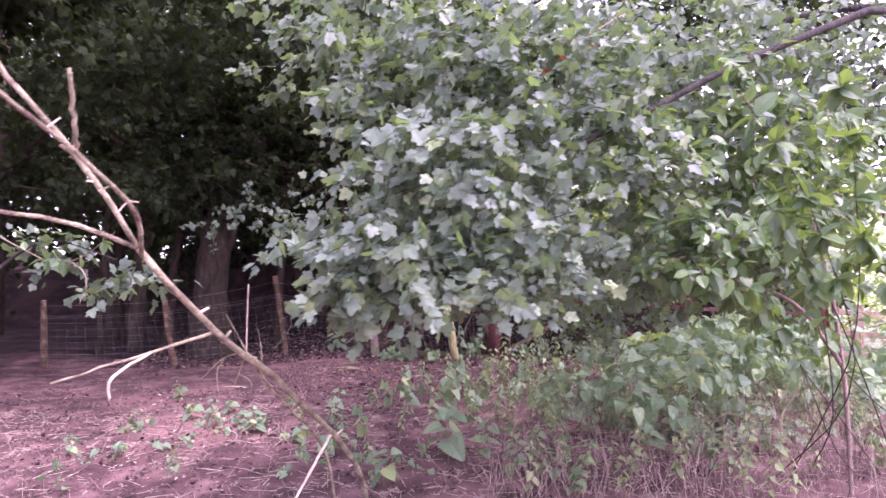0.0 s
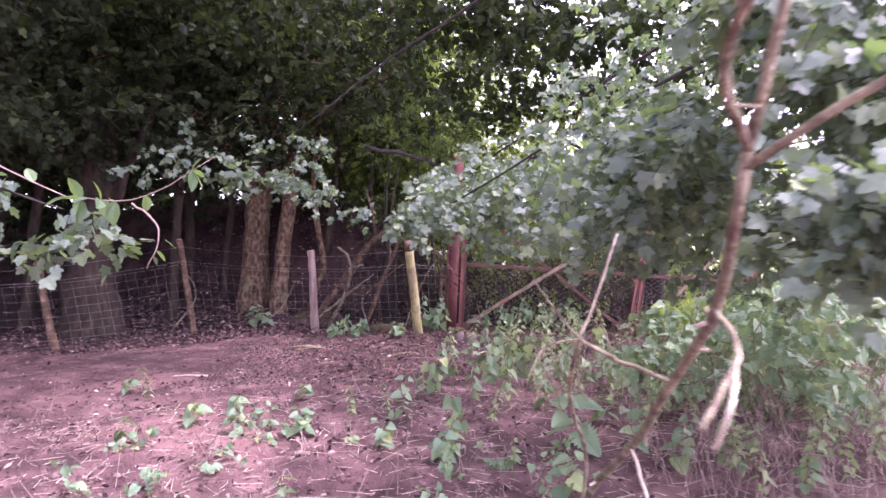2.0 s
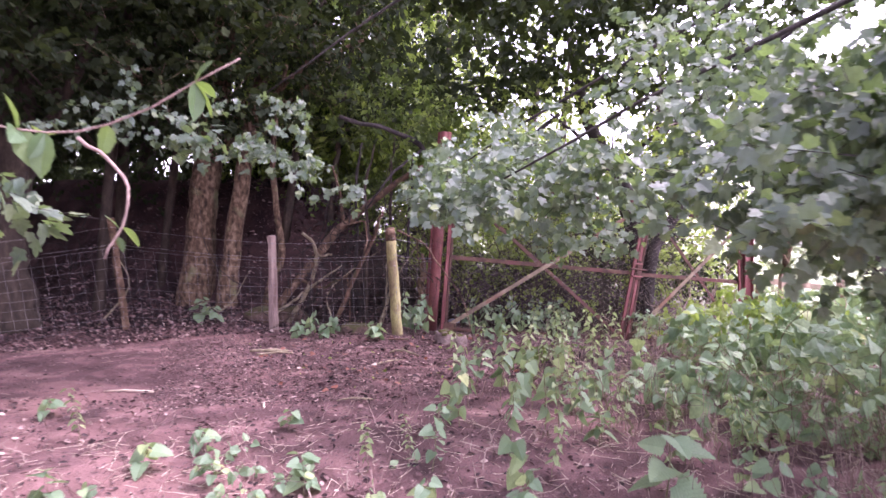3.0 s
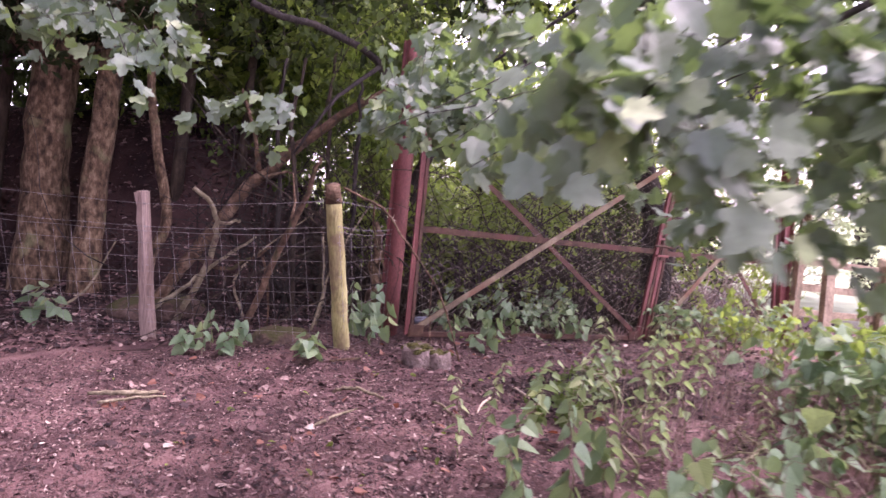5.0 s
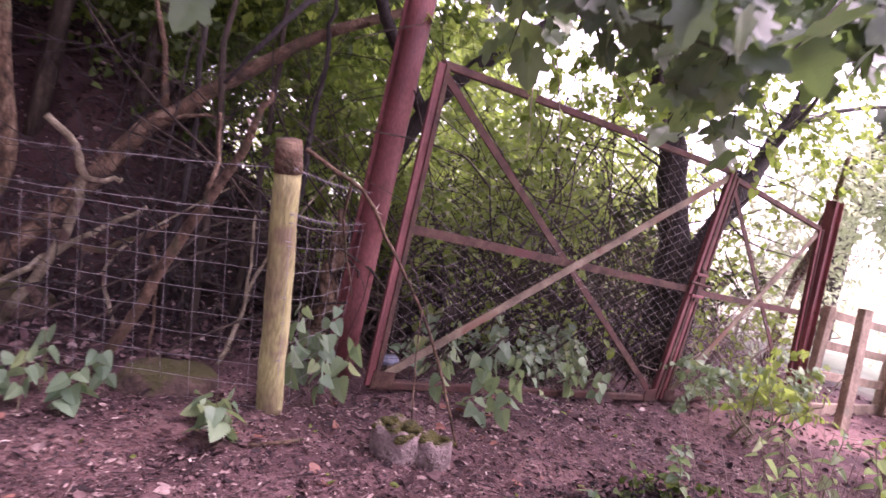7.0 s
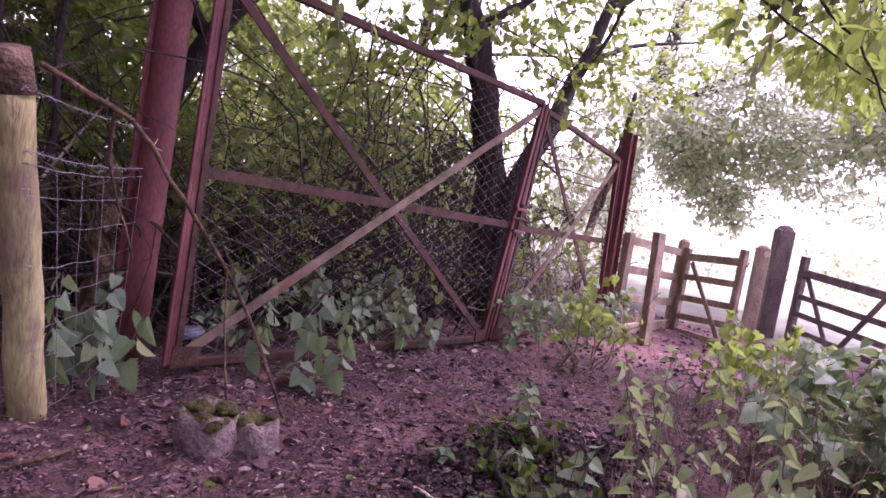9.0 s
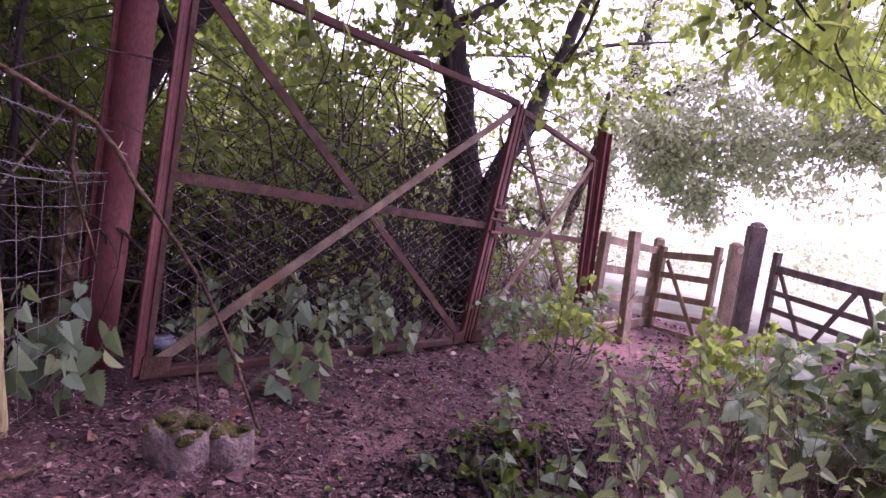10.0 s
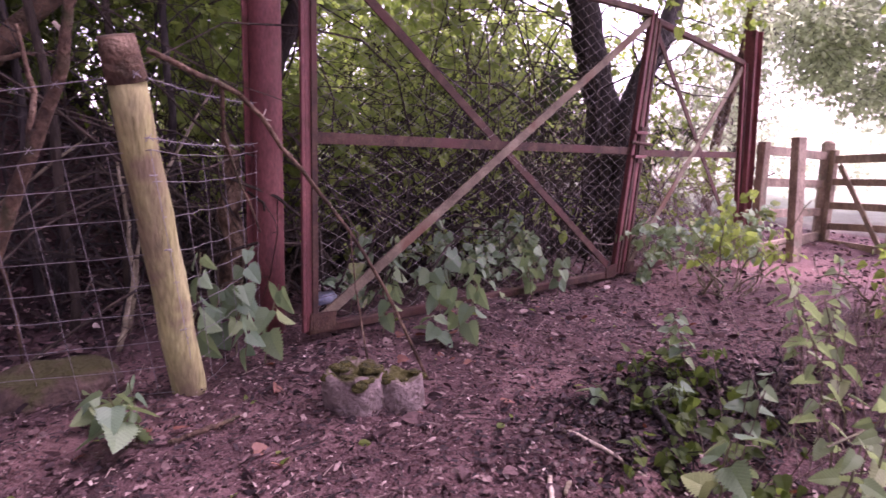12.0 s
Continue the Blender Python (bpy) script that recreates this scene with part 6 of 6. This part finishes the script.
thicket("undergrowth", "dense low bank of nettles, dry stalks and climbing leaves", (0.8, 5.0, 4.2, 7.0), 70, 0.7,
        [(1.5, 5.5, 0.25, 0.9, 0.8, 0.2, 140), (2.8, 5.6, 0.38, 1.2, 0.9, 0.28, 330), (3.6, 6.5, 0.55, 1.2, 0.6, 0.4, 600), (2.2, 4.6, 0.3, 1.2, 0.6, 0.25, 240), (4.6, 5.2, 0.5, 1.2, 1.2, 0.4, 560), (3.4, 7.0, 0.28, 1.1, 0.5, 0.25, 140), (5.2, 7.2, 0.1, 1.2, 0.5, 0.3, 240)], NETTLE_SHAPE, 0.125, NETTLE, 800, STEM, "undergrowth")
thicket("elder_bush", "feathery pale yellow-green bush among the nettles", (3.2, 5.0, 7.2, 8.0), 18, 0.6, [(3.9, 7.5, 0.35, 0.7, 0.35, 0.3, 150), (4.8, 7.6, 0.3, 0.6, 0.4, 0.3, 140), (3.2, 6.3, 0.75, 0.8, 0.5, 0.3, 300)], HEART_SHAPE, 0.075, BRIGHT_LEAF, 815, STEM, "bush")
thicket("elder_bush", "pale green leafy bush above the nettle bank", (1.6, 3.6, 3.8, 5.4), 34, 0.95, [(2.2, 4.3, 0.75, 0.8, 0.5, 0.28, 200), (3.0, 4.8, 0.85, 0.8, 0.6, 0.35, 240), (1.6, 3.6, 0.6, 0.5, 0.4, 0.22, 90), (3.8, 5.6, 0.9, 0.9, 0.6, 0.35, 240)], NETTLE_SHAPE, 0.115, NETTLE, 817, STEM, "bush")
thicket("elder_bush", "small yellow-green leafy bush beside the path", (4.2, 4.8, 8.7, 9.1), 14, 0.7, [(4.5, 8.9, 0.14, 0.4, 0.3, 0.22, 60), (4.9, 9.1, 0.3, 0.35, 0.3, 0.25, 55), (5.5, 9.3, 0.15, 0.5, 0.3, 0.3, 80)], HEART_SHAPE, 0.085, BRIGHT_LEAF, 820, STEM, "bush")
thicket("ivy_bank", "low dark leafy growth along the foot of the gate", (1.5, 6.5, 9.9, 10.4), 24, 0.4, [(2.6, 10.1, 0.2, 1.1, 0.25, 0.2, 330), (4.8, 9.6, 0.1, 0.7, 0.3, 0.25, 220), (5.9, 9.5, 0.1, 0.7, 0.3, 0.4, 330)], HEART_SHAPE, 0.08, NETTLE, 830, STEM, "undergrowth")


def stalks(label, n, region, h, seed):
    """Thin dry grass stalks, uncounted."""
    q = np.random.default_rng(seed)
    x, y = q.uniform(region[0], region[1], n), q.uniform(region[2], region[3], n)
    a = np.stack([x, y, ground_z(x, y) - 0.01], 1)
    b = a + q.normal(0, 1, (n, 3)) * [0.12, 0.12, 0] + [0, 0, 1] * (h * q.uniform(0.4, 1.2, (n, 1)))
    c = b + q.normal(0, 0.07, (n, 3))
    return tagged(part("dry_grass", twig_mesh(np.concatenate([np.stack([a, b], 1), np.stack([b, c], 1)]), 0.0024), TWIG), label, "grass", kind="stuff")


stalks("pale withered grass along the edge of the clearing", 520, (0.3, 4.2, 2.2, 3.8), 0.42, 841)
stalks("thin dry pale grass stalks among the nettles", 620, (0.4, 4.2, 3.0, 6.2), 0.5, 840)
stalks("dry stalks and withered stems under the tall nettles", 300, (1.3, 4.5, 6.4, 7.8), 0.55, 850)
stalks("sparse dry grass stalks on the bare earth", 300, (-6.0, 0.4, 2.2, 6.5), 0.22, 851)
thicket("weed_patch", "low dark creeping weeds and debris under the nettles", (1.3, 2.4, 7.6, 8.3), 40, 0.16, [(1.6, 7.85, 0.06, 0.4, 0.3, 0.07, 150), (2.1, 8.1, 0.05, 0.4, 0.25, 0.07, 140), (1.2, 7.5, 0.08, 0.3, 0.3, 0.07, 90)], NETTLE_SHAPE, 0.05, MID_LEAF, 855, DARK_BARK, "weeds")
thicket("weed_patch", "sparse small weeds and dry stalks on the bare earth", (-4.0, 0.4, 2.6, 5.8), 70, 0.2, [(-1.8, 5.0, 0.1, 1.2, 0.6, 0.05, 150), (-0.6, 3.6, 0.12, 0.8, 0.5, 0.06, 120), (-2.8, 3.6, 0.1, 1.0, 0.8, 0.05, 110)], HEART_SHAPE, 0.06, NETTLE, 860, TWIG, "weeds")


# ---------------------------------------------------------------- litter on the ground
def litter(name, label, n, region, size, shape, mat, seed, lift=0.006, tilt=0.35):
    r = np.random.default_rng(seed)
    x, y = r.uniform(region[0], region[1], n), r.uniform(region[2], region[3], n)
    at = np.stack([x, y, ground_z(x, y) + lift + r.random(n) * 0.012], 1)
    way = r.normal(0, 1, (n, 3)) * [1, 1, 0.15]
    up = np.array([0, 0, 1.0]) + r.normal(0, tilt, (n, 3))
    ob = part(name, leaves(shape, at, way, up, size * r.uniform(0.4, 1.5, n)), mat)
    return tagged(ob, label, "litter", kind="stuff")


CHIP_SHAPE = (np.array([(-0.12, 0, 0), (0.16, 0.05, 0.02), (0.2, 0.8, 0.1), (-0.05, 1, 0.04), (-0.2, 0.5, 0.12)]), np.array([(0, 1, 4), (1, 2, 4), (2, 3, 4)]))
litter("bark_chips", "bark chips and wood splinters over the earth", 80000, (-2.5, 4.5, 6.6, 10.2), 0.018, CHIP_SHAPE, CHIPS, 900)
litter("bark_chips", "bark chips and dead leaf fragments on the clearing", 34000, (-7.0, 3.5, 1.5, 11.5), 0.022, CHIP_SHAPE, CHIPS, 901)
litter("fallen_leaves", "curled brown dead leaves on the ground", 1600, (-6.0, 6.0, 2.0, 12.5), 0.045, OVATE_SHAPE, CHIPS, 902, 0.012, 0.6)
litter("fallen_leaves", "dark curled leaf fragments on the shaded clearing", 6000, (-7.0, 0.2, 1.6, 7.5), 0.036, OVATE_SHAPE, CHIPS, 913, 0.01, 0.6)
litter("fallen_leaves", "withered red-brown leaves on the trodden earth", 90, (-1.5, 3.5, 7.0, 9.8), 0.05, HEART_SHAPE, RED_LEAF, 914, 0.016, 0.5)
litter("fallen_leaves", "yellow-green fallen leaves on the trodden earth", 70, (-1.5, 3.5, 7.0, 9.8), 0.045, OVATE_SHAPE, BRIGHT_LEAF, 915, 0.016, 0.5)
litter("fallen_leaves", "pinkish and pale dead leaves on the trodden earth", 700, (-1.5, 3.5, 7.2, 9.8), 0.05, HEART_SHAPE, CHIPS, 907, 0.014, 0.5)
litter("fallen_leaves", "dark leaf litter on the bank behind the fence", 26000, (-6.0, 2.4, 10.4, 15.5), 0.055, OVATE_SHAPE, CHIPS, 903, 0.012, 0.6)
litter("fallen_leaves", "dead leaves on the path to the timber gate", 1800, (3.5, 9.5, 7.0, 10.5), 0.055, OVATE_SHAPE, CHIPS, 904, 0.012, 0.6)
r_ = np.random.default_rng(905)
x_, y_ = r_.uniform(-6, 5, 2600), r_.uniform(1.5, 11, 2600)
a_ = np.stack([x_, y_, ground_z(x_, y_) + 0.008], 1)
d_ = r_.normal(0, 0.06, (2600, 3)) * [1, 1, 0]
b_ = a_ + d_
b_[:, 2] = ground_z(b_[:, 0], b_[:, 1]) + r_.uniform(0.004, 0.03, 2600)
tagged(part("fine_twigs", twig_mesh(np.stack([a_, b_], 1), 0.0028), TWIG), "thin broken twigs scattered on the earth", "litter", kind="stuff")
r_ = np.random.default_rng(906)
x_, y_ = r_.uniform(-5, 4.5, 3400), r_.uniform(1.0, 6.0, 3400)
a_ = np.stack([x_, y_, ground_z(x_, y_) + 0.01], 1)
b_ = a_ + r_.normal(0, 0.08, (3400, 3)) * [1, 1, 0]
b_[:, 2] = ground_z(b_[:, 0], b_[:, 1]) + r_.uniform(0.005, 0.04, 3400)
tagged(part("dry_straw", twig_mesh(np.stack([a_, b_], 1), 0.002), PALE_WOOD), "pale dry straw lying on the clearing", "litter", kind="stuff")
litter("bark_chips", "dark and pale bark splinters on the trodden earth", 5200, (-2.2, 3.6, 6.7, 9.8), 0.034, CHIP_SHAPE, CHIPS, 911, 0.008, 0.6)
r_ = np.random.default_rng(912)
x_, y_ = r_.uniform(-1.5, 3.6, 450), r_.uniform(6.9, 9.7, 450)
a_ = np.stack([x_, y_, ground_z(x_, y_) + 0.01], 1)
b_ = a_ + r_.normal(0, 0.07, (450, 3)) * [1, 1, 0]
b_[:, 2] = ground_z(b_[:, 0], b_[:, 1]) + r_.uniform(0.006, 0.035, 450)
tagged(part("fine_twigs", twig_mesh(np.stack([a_, b_], 1), 0.0026), DARK_BARK), "dark broken twigs on the trodden earth by the gates", "litter", kind="stuff")
r_ = np.random.default_rng(920)
n_ = 4200
u_ = np.clip(r_.normal(0.5, 0.3, (n_, 2)), -0.2, 1.2)
x_, y_ = 1.35 + 1.2 * u_[:, 0] - 0.2 * u_[:, 1], 7.75 - 0.12 * u_[:, 0] + 0.65 * u_[:, 1]
at_ = np.stack([x_, y_, ground_z(x_, y_) + 0.01 + r_.random(n_) * 0.025], 1)
tagged(part("rotting_debris", leaves(OVATE_SHAPE, at_, r_.normal(0, 1, (n_, 3)) * [1, 1, 0.3], np.array([0, 0, 1.0]) + r_.normal(0, 0.7, (n_, 3)), 0.03 * r_.uniform(0.4, 1.5, n_)), MOULD),
       "heap of dark rotting leaves and plant debris beside the nettles", "litter", kind="stuff")
